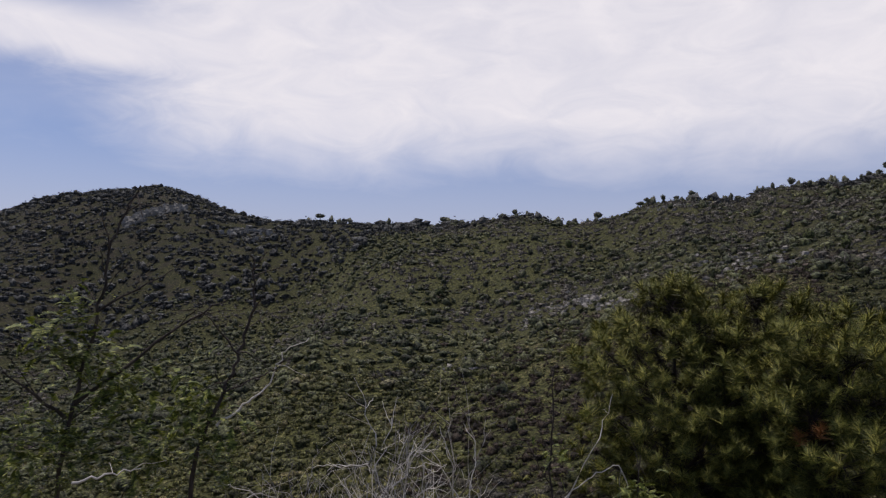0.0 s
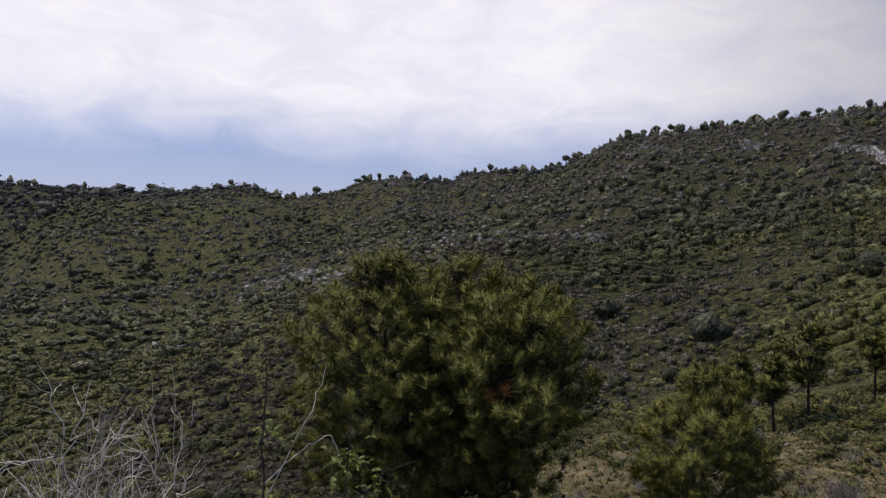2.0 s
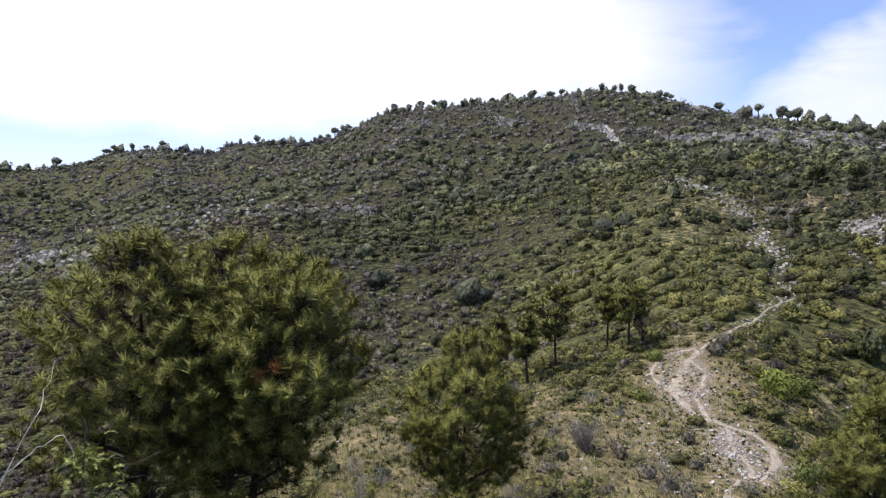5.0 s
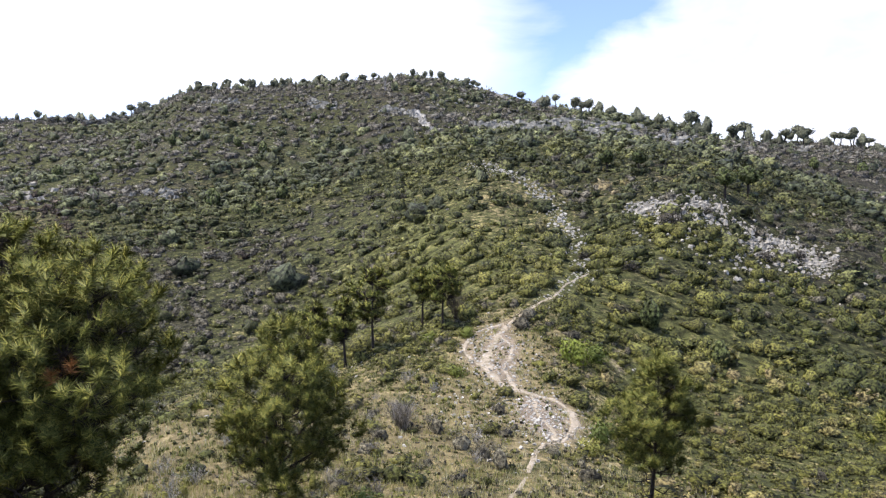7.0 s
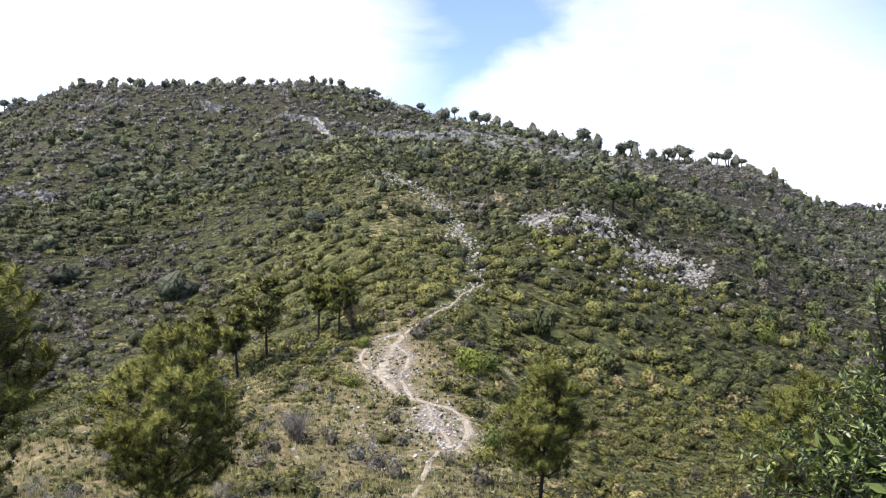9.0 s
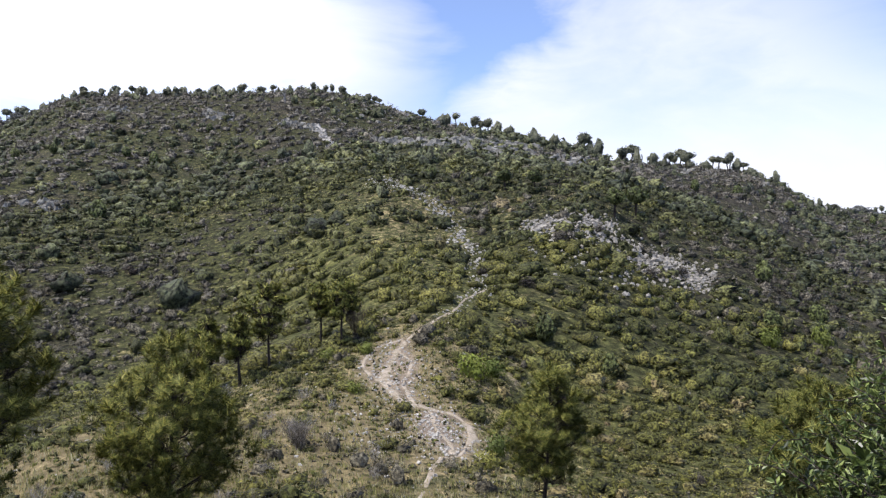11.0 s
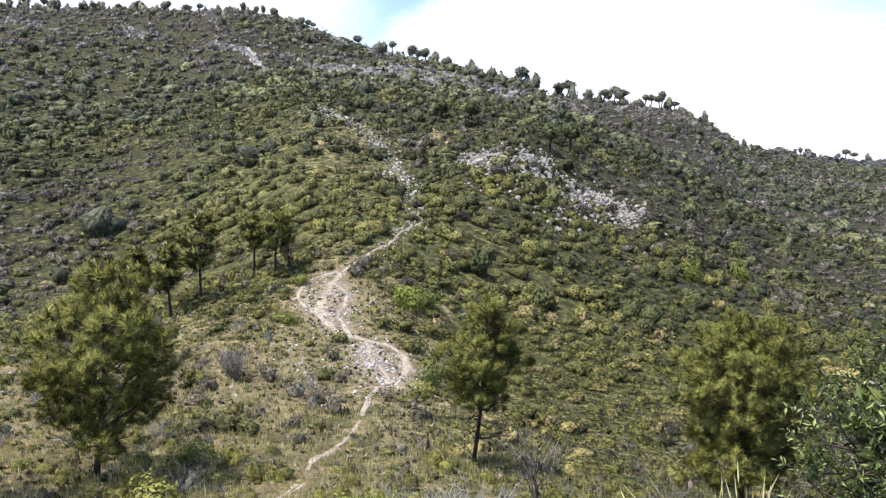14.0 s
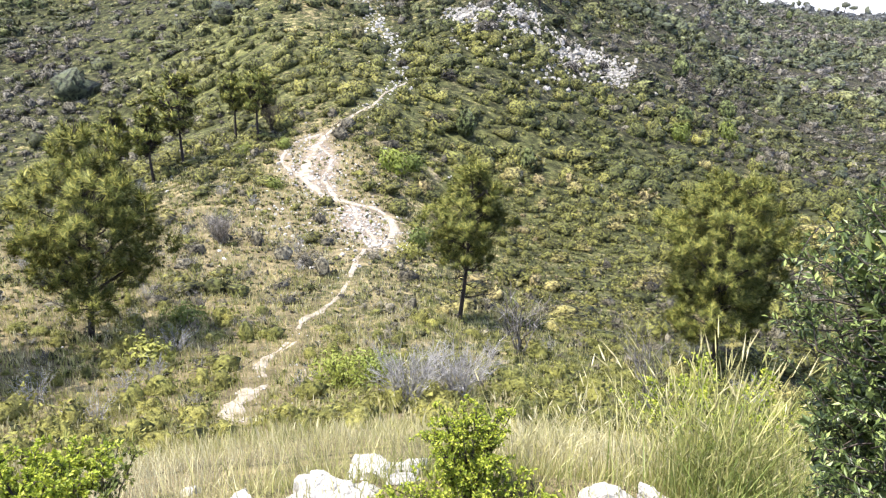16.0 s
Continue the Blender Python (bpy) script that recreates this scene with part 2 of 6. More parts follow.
def seen_at(az, el, start=60.0):
    """Distances at which the slope rises to the angles el (degrees, over the eye) on the bearings az."""
    az, el = np.atleast_1d(np.asarray(az, float)), np.atleast_1d(np.asarray(el, float))
    r = np.geomspace(start, 900, 420)
    a = np.radians(az)[:, None]
    rise = (ground(r * np.sin(a), r * np.cos(a)) - EYE) / r
    up = rise > np.tan(np.radians(el))[:, None]
    return np.where(up.any(1), r[up.argmax(1)], r[rise.argmax(1)] - 2.0)


def strewn(g, line, n, wide, high, start=60.0):
    """Places on the slope about a line given by bearings and angles."""
    P = np.array(line, float)
    k = g.uniform(0, len(P) - 1, n)
    i = np.minimum(k.astype(int), len(P) - 2)
    f = (k - i)[:, None]
    q = P[i] * (1 - f) + P[i + 1] * f + g.normal(0, 1, (n, 2)) * [wide, high]
    r = seen_at(q[:, 0], q[:, 1], start)
    return np.stack([r * np.sin(np.radians(q[:, 0])), r * np.cos(np.radians(q[:, 0]))], -1)

# ---------------------------------------------------------------- building helpers


def make_mesh(name, V, F, material=None, smooth=False, tone=None, normals=None):
    """A mesh from arrays: V n x 3, F m x k with the same number of corners in each face."""
    V, F = np.asarray(V, np.float32), np.asarray(F, np.int32)
    me = bpy.data.meshes.new(name)
    m, k = F.shape
    me.vertices.add(len(V))
    me.vertices.foreach_set("co", V.ravel())
    me.loops.add(m * k)
    me.loops.foreach_set("vertex_index", F.ravel())
    me.polygons.add(m)
    me.polygons.foreach_set("loop_start", np.arange(0, m * k, k, dtype=np.int32))
    me.polygons.foreach_set("use_smooth", np.full(m, smooth or normals is not None, bool))
    if tone is not None:
        at = me.attributes.new("tone", "FLOAT", "POINT")
        at.data.foreach_set("value", np.asarray(tone, np.float32))
    if normals is not None:
        at = me.attributes.new("custom_normal", "FLOAT_VECTOR", "POINT")
        at.data.foreach_set("vector", unit(normals).astype(np.float32).ravel())
    me.update(calc_edges=True)
    if material:
        me.materials.append(material)
    return me


def part(name, V, F, material, parent, label="", smooth=False, normals=None):
    """One mesh object under a thing or under a part, in its parent's space."""
    ob = new(name, make_mesh(name, V, F, material, smooth, None, normals))
    ob.parent = parent
    return tagged(ob, label)


def thing(name, place, label, category, group="", kind="", data=None):
    ob = new(name, data)
    ob.location = place
    return tagged(ob, label, category, group, kind)


def join(pieces):
    """Joins (V, F) pairs."""
    V, F, n = [], [], 0
    for v, f in pieces:
        V.append(v)
        F.append(np.asarray(f) + n)
        n += len(v)
    return np.concatenate(V), np.concatenate(F)


def unit(v):
    v = np.asarray(v, float)
    return v / (np.linalg.norm(v, axis=-1, keepdims=True) + 1e-12)


def tube(points, radii, sides=6):
    """A tapered tube of quads along points."""
    P = np.asarray(points, float)
    R = np.broadcast_to(np.asarray(radii, float), (len(P),))
    T = unit(np.gradient(P, axis=0))
    ref = np.where(np.abs(T[:, 2:3]) < 0.9, np.array([[0, 0, 1.0]]), np.array([[1.0, 0, 0]]))
    A = unit(np.cross(T, ref))
    B = np.cross(T, A)
    ang = np.arange(sides) * 2 * math.pi / sides
    V = P[:, None] + R[:, None, None] * (np.cos(ang)[None, :, None] * A[:, None] + np.sin(ang)[None, :, None] * B[:, None])
    i = np.arange(len(P) - 1)[:, None] * sides
    j = np.arange(sides)[None]
    k = (j + 1) % sides
    F = np.stack([i + j, i + k, i + sides + k, i + sides + j], -1).reshape(-1, 4)
    return V.reshape(-1, 3), F


def bent(a, b, sag, n=6, wob=0.0, g=None):
    """Points from a to b, bowed up by sag, with a little wander."""
    a, b = np.asarray(a, float), np.asarray(b, float)
    s = np.linspace(0, 1, n)[:, None]
    P = a + (b - a) * s
    P[:, 2] += sag * 4 * s[:, 0] * (1 - s[:, 0])
    if wob and g is not None:
        P[1:-1] += g.normal(0, wob, (n - 2, 3))
    return P


def turns(Z, g):
    """Rotation matrices that bring +z to each row of Z, with a random spin."""
    Z = unit(Z)
    ref = unit(g.normal(size=Z.shape))
    X = unit(np.cross(ref, Z))
    Y = np.cross(Z, X)
    return np.stack([X, Y, Z], -1)


def spread(template, R, pos, scale=1.0):
    """Copies of a template (n x 3) by rotations R, scales and positions; gives (copies * n) x 3."""
    s = np.broadcast_to(np.asarray(scale, float), (len(pos),))
    return (np.einsum("kij,nj->kni", R, template) * s[:, None, None] + np.asarray(pos)[:, None]).reshape(-1, 3)


def faces_of(count, n_verts, faces):
    return (np.asarray(faces)[None] + (np.arange(count) * n_verts)[:, None, None]).reshape(-1, np.asarray(faces).shape[1])


def mound(c, rad, around, rings, size=0.9):
    """The solid heart of a bush: a dome that follows its lumps (centres c, radii rad), with smooth normals."""
    el = np.radians(np.linspace(-4, 68 if rings > 2 else 40, rings))
    az = np.arange(around) * 2 * math.pi / around
    E, A = np.meshgrid(el, az, indexing="ij")
    A = A + 0.5 * math.pi / around * np.arange(rings)[:, None]
    u = np.concatenate([np.stack([np.cos(E) * np.cos(A), np.cos(E) * np.sin(A), np.sin(E)], -1).reshape(-1, 3), [[0, 0, 1.0]]])
    k = u @ c.T
    h = k * k - (c * c).sum(-1) + rad * rad
    reach = np.where(h > 0, k + np.sqrt(np.maximum(h, 0)), 0).max(-1)
    V = u * np.maximum(reach, 0.35)[:, None] * size
    V = V * (1 + 0.2 * np.sin(V @ np.array([[37.0, 15, 13], [-17, 39, 21], [29, -23, 43]]).T + 40 * c[0, 0]).sum(-1, keepdims=True) / 1.7)
    F = []
    for r in range(rings - 1):
        for j in range(around):
            a, b = r * around + j, r * around + (j + 1) % around
            F += [[a, b, b + around], [a, b + around, a + around]]
    top = rings * around
    F += [[(rings - 1) * around + j, (rings - 1) * around + (j + 1) % around, top] for j in range(around)]
    F = np.array(F)
    fn = np.cross(V[F[:, 1]] - V[F[:, 0]], V[F[:, 2]] - V[F[:, 0]])
    N = np.zeros_like(V)
    for i in range(3):
        np.add.at(N, F[:, i], fn)
    return V, F, unit(unit(N) + 0.35 * u)


def leaf_cloud(g, n, leaf, lumps=9, flat=0.75, slim=0.5, inner=0.84, quad=False, lump=(0.30, 0.52), rounded=False, core=(0.25, 0.68), heart=None):
    """A bush of unit radius: leaves strewn over a heap of lumps; it stands on z = 0."""
    c = unit(g.normal(size=(lumps, 3))) * g.uniform(*core, (lumps, 1))
    c[:, 2] = np.abs(c[:, 2]) * flat + 0.22
    rad = g.uniform(*lump, lumps)
    pick = g.integers(0, lumps, n)
    d = unit(g.normal(size=(n, 3)))
    p = c[pick] + d * (rad[pick] * g.uniform(inner, 1.08, n))[:, None]
    p[:, 2] = np.maximum(p[:, 2], 0.02)
    nrm = unit(d + g.normal(0, 0.4, (n, 3)) + np.array([0, 0, 0.35]))
    R = turns(nrm, g)
    size = leaf * g.uniform(0.6, 1.3, n)
    if quad:
        t = np.array([[0, -1, 0], [slim, 0, 0.12], [0, 1, 0], [-slim, 0, 0.12]])
        if rounded:
            soft = unit(0.75 * d + 0.55 * nrm + 0.35 * unit(p - [0, 0, 0.1]))
            soft = np.where((soft * nrm).sum(-1, keepdims=True) < 0.2, nrm, soft)
            return spread(t, R, p, size), faces_of(n, 4, [[0, 1, 2, 3]]), np.repeat(soft, 4, 0)
        return spread(t, R, p, size), faces_of(n, 4, [[0, 1, 2, 3]])
    t = np.array([[-slim, -0.7, 0], [slim, -0.7, 0], [0, 1, 0]])
    if rounded:
        soft = unit(0.75 * d + 0.55 * nrm + 0.35 * unit(p - [0, 0, 0.1]))
        soft = np.where((soft * nrm).sum(-1, keepdims=True) < 0.2, nrm, soft)
        V, F, N = spread(t, R, p, size), faces_of(n, 3, [[0, 1, 2]]), np.repeat(soft, 3, 0)
        if heart:
            hv, hf, hn = mound(c, rad, *heart)
            V, F, N = np.concatenate([V, hv]), np.concatenate([F, hf + len(V)]), np.concatenate([N, hn])
        return V, F, N
    return spread(t, R, p, size), faces_of(n, 3, [[0, 1, 2]])


def twig_bush(g, stems, height, spread_r, forks=4, r0=0.012, sides=3, wob=0.03):
    """Leafless stems that fork and spread, as tubes."""
    out = []
    for k in range(stems):
        a = g.uniform(0, 2 * math.pi)
        base = np.array([math.cos(a), math.sin(a), 0]) * g.uniform(0, 0.12) * spread_r
        top = np.array([math.cos(a), math.sin(a), 0]) * g.uniform(0.2, 1.0) * spread_r + [0, 0, height * g.uniform(0.55, 1.0)]
        P = bent(base, top, 0.06 * height, 7, wob * height, g)
        out.append(tube(P, np.linspace(r0, r0 * 0.3, 7), sides))
        for f in range(forks):
            i = int(g.integers(2, 6))
            d = unit(unit(top - base) + g.normal(0, 0.38, 3))
            e = P[i] + d * height * g.uniform(0.10, 0.34)
            Q = bent(P[i], e, 0.02 * height, 4, wob * 0.5 * height, g)
            out.append(tube(Q, np.linspace(r0 * 0.5, r0 * 0.15, 4), sides))
            if g.random() < 0.7:
                d2 = unit(d + g.normal(0, 0.6, 3))
                out.append(tube(bent(Q[2], Q[2] + d2 * height * g.uniform(0.08, 0.2), 0, 3, 0.01, g), np.linspace(r0 * 0.3, r0 * 0.12, 3), sides))
    return join(out)


def boulder(g, detail=2, squash=(1, 1, 0.7), cut=(0.6, 0.85)):
    """A rough stone of about unit radius with flat broken sides."""
    bm = bmesh.new()
    bmesh.ops.create_icosphere(bm, subdivisions=detail, radius=1.0)
    cuts = [(Vector(unit(g.normal(size=3))), g.uniform(*cut)) for _ in range(7)]
    off = g.uniform(-50, 50, 3)
    for v in bm.verts:
        for nrm, d in cuts:
            k = v.co.dot(nrm)
            if k > d:
                v.co -= nrm * (k - d) * 0.92
        if detail > 2:
            v.co *= 1 + 0.34 * noise.noise(v.co * 1.2 - Vector(off)) + 0.10 * abs(noise.noise(v.co * 3.1 + Vector(off)))
        v.co *= 1 + 0.15 * noise.noise(v.co * 2.1 + Vector(off)) + 0.09 * noise.noise(v.co * 5 + Vector(off)) + 0.03 * noise.noise(v.co * 13 + Vector(off))
        v.co = Vector((v.co.x * squash[0], v.co.y * squash[1], v.co.z * squash[2]))
    V = np.array([v.co[:] for v in bm.verts])
    F = np.array([[w.index for w in f.verts] for f in bm.faces])
    bm.free()
    return V, F

# ---------------------------------------------------------------- materials
class Mat:
    """A node material with a short way to wire it."""

    def __init__(self, name):
        self.m = bpy.data.materials.new(name)
        self.m.use_nodes = True
        self.nt = self.m.node_tree
        self.bsdf = self.nt.nodes["Principled BSDF"]
        self.out = self.nt.nodes["Material Output"]
        self.coord = self.nt.nodes.new("ShaderNodeTexCoord").outputs["Object"]

    def node(self, kind, **values):
        n = self.nt.nodes.new(kind)
        for k, v in values.items():
            n.inputs[k].default_value = v
        return n

    def link(self, a, b):
        self.nt.links.new(a, b)

    def noise(self, scale, detail=4, rough_=0.55, distort=0.0, vec=None):
        n = self.node("ShaderNodeTexNoise", Scale=scale, Detail=detail, Roughness=rough_, Distortion=distort)
        self.link(vec or self.coord, n.inputs["Vector"])
        return n.outputs["Fac"]

    def ramp(self, fac, stops):
        n = self.nt.nodes.new("ShaderNodeValToRGB")
        e = n.color_ramp.elements
        while len(e) < len(stops):
            e.new(0.5)
        for el, (p, c) in zip(e, stops):
            el.position, el.color = p, (*c, 1) if len(c) == 3 else c
        self.link(fac, n.inputs[0])
        return n.outputs[0]

    def mix(self, fac, a, b, blend="MIX"):
        n = self.nt.nodes.new("ShaderNodeMix")
        n.data_type, n.blend_type = "RGBA", blend
        for sock, v in (("Factor", fac), ("A", a), ("B", b)):
            if isinstance(v, (int, float)):
                n.inputs[sock].default_value = v
            elif isinstance(v, tuple):
                n.inputs[sock].default_value = (*v, 1)
            else:
                self.link(v, n.inputs[sock])
        return n.outputs["Result"]

    def math(self, op, a, b=0.0):
        n = self.nt.nodes.new("ShaderNodeMath")
        n.operation = op
        for i, v in enumerate((a, b)):
            if isinstance(v, (int, float)):
                n.inputs[i].default_value = v
            else:
                self.link(v, n.inputs[i])
        return n.outputs[0]

    def attr(self, name):
        n = self.nt.nodes.new("ShaderNodeAttribute")
        n.attribute_name = name
        return n.outputs["Fac"]

    def bump(self, h, strength, dist):
        n = self.node("ShaderNodeBump", Strength=strength, Distance=dist)
        self.link(h, n.inputs["Height"])
        self.link(n.outputs[0], self.bsdf.inputs["Normal"])

    def done(self, color, roughness=0.8, thin=0.0, spec=0.3):
        b = self.bsdf
        if isinstance(color, tuple):
            b.inputs["Base Color"].default_value = (*color, 1)
        else:
            self.link(color, b.inputs["Base Color"])
        b.inputs["Roughness"].default_value = roughness
        b.inputs["Specular IOR Level"].default_value = spec
        if thin:
            tr = self.node("ShaderNodeBsdfTranslucent")
            if isinstance(color, tuple):
                tr.inputs[0].default_value = (*color, 1)
            else:
                self.link(color, tr.inputs[0])
            mx = self.node("ShaderNodeMixShader", Fac=thin)
            self.link(b.outputs[0], mx.inputs[1])
            self.link(tr.outputs[0], mx.inputs[2])
            self.link(mx.outputs[0], self.out.inputs[0])
        return self.m


def island(M):
    return M.nt.nodes.new("ShaderNodeNewGeometry").outputs["Random Per Island"]


def leaf_material(name, stops, source="tone", vary=0.55, thin=0.22, roughness=0.6, spec=0.25, clumps=0, rugged=False):
    """Foliage: the bush's own tone picks the hue, each leaf varies about it."""
    M = Mat(name)
    if source == "tone":
        t = M.attr("tone")
    elif source == "object":
        t = M.nt.nodes.new("ShaderNodeObjectInfo").outputs["Random"]
    else:
        t = island(M)
    c = M.ramp(t, stops)
    v = M.math("ADD", 1 - vary * 0.5, M.math("MULTIPLY", island(M), vary))
    grey = M.node("ShaderNodeCombineColor")
    for i in range(3):
        M.link(v, grey.inputs[i])
    c = M.mix(1.0, c, grey.outputs[0], "MULTIPLY")
    # shaded gaps and lit clumps of leaves, painted as mottling over the smooth mounds
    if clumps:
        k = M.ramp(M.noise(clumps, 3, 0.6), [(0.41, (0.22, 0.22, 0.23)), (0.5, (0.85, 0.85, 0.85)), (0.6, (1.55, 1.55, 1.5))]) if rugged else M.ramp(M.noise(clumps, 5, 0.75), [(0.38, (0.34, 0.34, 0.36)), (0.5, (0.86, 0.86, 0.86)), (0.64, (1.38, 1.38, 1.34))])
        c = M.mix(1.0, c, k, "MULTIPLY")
        M.bump(M.noise(clumps * 1.3, 4, 0.75), 1.0, 0.7 / clumps)
    return M.done(c, roughness, thin, spec)


SCRUB = [(0.0, (0.052, 0.037, 0.024)), (0.05, (0.085, 0.061, 0.039)), (0.08, (0.083, 0.072, 0.050)), (0.15, (0.121, 0.107, 0.074)), (0.24, (0.168, 0.151, 0.105)), (0.27, (0.045, 0.051, 0.018)), (0.45, (0.087, 0.092, 0.024)),
         (0.65, (0.131, 0.129, 0.032)), (0.77, (0.169, 0.157, 0.040)), (0.80, (0.205, 0.185, 0.055)), (0.92, (0.250, 0.215, 0.080)), (1.0, (0.235, 0.180, 0.095))]
# upper-slope tones, greyed and blued to carry the haze of distance
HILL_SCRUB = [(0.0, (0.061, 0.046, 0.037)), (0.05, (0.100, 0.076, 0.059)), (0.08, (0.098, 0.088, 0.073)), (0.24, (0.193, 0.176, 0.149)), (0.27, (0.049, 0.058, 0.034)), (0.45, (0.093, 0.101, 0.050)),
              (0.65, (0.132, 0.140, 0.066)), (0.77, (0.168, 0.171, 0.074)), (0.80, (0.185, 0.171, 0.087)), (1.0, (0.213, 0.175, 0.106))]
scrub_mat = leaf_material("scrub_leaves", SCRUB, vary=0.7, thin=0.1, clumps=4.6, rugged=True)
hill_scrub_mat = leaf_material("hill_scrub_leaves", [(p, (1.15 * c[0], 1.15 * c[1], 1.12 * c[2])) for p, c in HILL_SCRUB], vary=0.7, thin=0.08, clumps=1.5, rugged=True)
# hazed hill tones blended about half and half with clear SCRUB tones
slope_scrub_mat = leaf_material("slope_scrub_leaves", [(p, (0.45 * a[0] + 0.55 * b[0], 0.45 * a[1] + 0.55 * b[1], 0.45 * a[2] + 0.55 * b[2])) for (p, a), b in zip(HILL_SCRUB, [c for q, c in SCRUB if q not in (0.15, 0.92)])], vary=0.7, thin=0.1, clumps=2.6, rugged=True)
# SCRUB made 1.6 to 2 times brighter: a sunlit look put in the colour
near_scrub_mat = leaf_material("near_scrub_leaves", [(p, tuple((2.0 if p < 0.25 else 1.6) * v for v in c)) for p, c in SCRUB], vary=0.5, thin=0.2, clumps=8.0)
# the far mountain's haze is put into this grey-blue leaf colour
mountain_scrub_mat = leaf_material("hazed_mountain_scrub", [(0.0, (0.060, 0.064, 0.062)), (1.0, (0.130, 0.132, 0.122))], "tone", 0.6, 0.06, clumps=0.7, rugged=True)
bush_mat = leaf_material("bush_leaves", [(0.0, (0.058, 0.076, 0.020)), (0.4, (0.114, 0.144, 0.030)), (0.75, (0.188, 0.215, 0.046)), (1.0, (0.302, 0.277, 0.071))], "object")
needle_mat = leaf_material("pine_needles", [(0.0, (0.042, 0.056, 0.013)), (0.6, (0.124, 0.138, 0.030)), (1.0, (0.290, 0.267, 0.068))], "island", 0.5, 0.08, 0.5, 0.12)
dead_needle_mat = leaf_material("dead_needles", [(0.0, (0.22, 0.10, 0.04)), (1.0, (0.34, 0.17, 0.06))], "island")
# lighter and greyer than the foliage itself: skyline haze is in the colour
far_crown_mat = leaf_material("hazed_tree_crown", [(0.0, (0.105, 0.114, 0.077)), (0.6, (0.162, 0.170, 0.112)), (1.0, (0.236, 0.237, 0.156))], "object", 0.6, 0.2, clumps=2.0)
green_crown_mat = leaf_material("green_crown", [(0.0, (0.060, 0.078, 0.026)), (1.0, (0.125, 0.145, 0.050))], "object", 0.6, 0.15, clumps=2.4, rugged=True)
glossy_leaf_mat = leaf_material("glossy_leaves", [(0.0, (0.022, 0.038, 0.010)), (0.6, (0.070, 0.100, 0.024)), (1.0, (0.215, 0.255, 0.080))], "island", 0.7, 0.12, 0.4, 0.4)
lime_leaf_mat = leaf_material("lime_leaves", [(0.0, (0.146, 0.198, 0.019)), (0.6, (0.270, 0.322, 0.033)), (1.0, (0.437, 0.437, 0.066))], "island", 0.5, 0.32, 0.5)
feather_leaf_mat = leaf_material("feather_leaves", [(0.0, (0.060, 0.085, 0.016)), (0.7, (0.150, 0.182, 0.036)), (1.0, (0.32, 0.33, 0.08))], "island", 0.6, 0.25, 0.55)
grass_mat = leaf_material("dry_grass", [(0.0, (0.150, 0.190, 0.045)), (0.35, (0.320, 0.312, 0.105)), (0.7, (0.47, 0.415, 0.215)), (1.0, (0.585, 0.535, 0.335))], "tone", 0.4, 0.25, 0.6)
twig_mat = leaf_material("bare_twigs", [(0.0, (0.072, 0.060, 0.048)), (0.5, (0.160, 0.144, 0.124)), (1.0, (0.368, 0.344, 0.312))], "island", 0.3, 0.0, 0.85)
pale_twig_mat = leaf_material("bleached_twigs", [(0.0, (0.42, 0.38, 0.32)), (1.0, (0.76, 0.71, 0.63))], "island", 0.3, 0.0, 0.8)


def bark_material(name, a, b):
    M = Mat(name)
    st = M.node("ShaderNodeMapping")
    st.inputs["Scale"].default_value = (1, 1, 0.25)
    M.link(M.coord, st.inputs[0])
    n = M.noise(22, 5, 0.65, 0.6, st.outputs[0])
    c = M.ramp(n, [(0.3, a), (0.7, b)])
    M.bump(n, 0.9, 0.03)
    return M.done(c, 0.9)


grey_twig_mat = leaf_material("grey_twigs", [(0.0, (0.19, 0.18, 0.17)), (1.0, (0.44, 0.42, 0.40))], "island", 0.3, 0.0, 0.85)
brown_bush_mat = leaf_material("brown_bush", [(0.0, (0.052, 0.045, 0.038)), (1.0, (0.088, 0.077, 0.064))], "object", 0.7, 0.05, clumps=3.0, rugged=True)
bright_bush_mat = leaf_material("bright_bush_leaves", [(0.0, (0.17, 0.205, 0.035)), (1.0, (0.29, 0.31, 0.06))], "object")
# near black, with the crown's shade on trunk and limbs put into the colour
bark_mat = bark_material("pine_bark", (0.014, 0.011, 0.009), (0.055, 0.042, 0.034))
dark_stem_mat = bark_material("dark_stems", (0.03, 0.024, 0.02), (0.10, 0.08, 0.065))


def rock_material(name, a, b, c):
    M = Mat(name)
    big, mid, fine = M.noise(0.9, 4), M.noise(5, 6, 0.65, 0.4), M.noise(34, 4, 0.6)
    col = M.mix(M.ramp(mid, [(0.35, (0, 0, 0)), (0.65, (1, 1, 1))]), a, b)
    col = M.mix(M.ramp(big, [(0.52, (0, 0, 0)), (0.70, (1, 1, 1))]), col, c)
    r = M.nt.nodes.new("ShaderNodeObjectInfo").outputs["Random"]
    col = M.mix(M.math("MULTIPLY", r, 0.25), col, c)
    M.bump(M.math("ADD", mid, M.math("MULTIPLY", fine, 0.35)), 0.8, 0.06)
    return M.done(col, 0.92)


limestone_mat = rock_material("limestone", (0.32, 0.30, 0.265), (0.52, 0.495, 0.45), (0.17, 0.155, 0.13))
scree_mat = rock_material("limestone_scree", (0.235, 0.215, 0.18), (0.50, 0.47, 0.415), (0.09, 0.08, 0.067))
weathered_mat = rock_material("weathered_limestone", (0.165, 0.158, 0.135), (0.40, 0.385, 0.34), (0.075, 0.070, 0.060))
hill_rock_mat = rock_material("grey_hill_rock", (0.15, 0.138, 0.125), (0.30, 0.28, 0.255), (0.08, 0.072, 0.064))


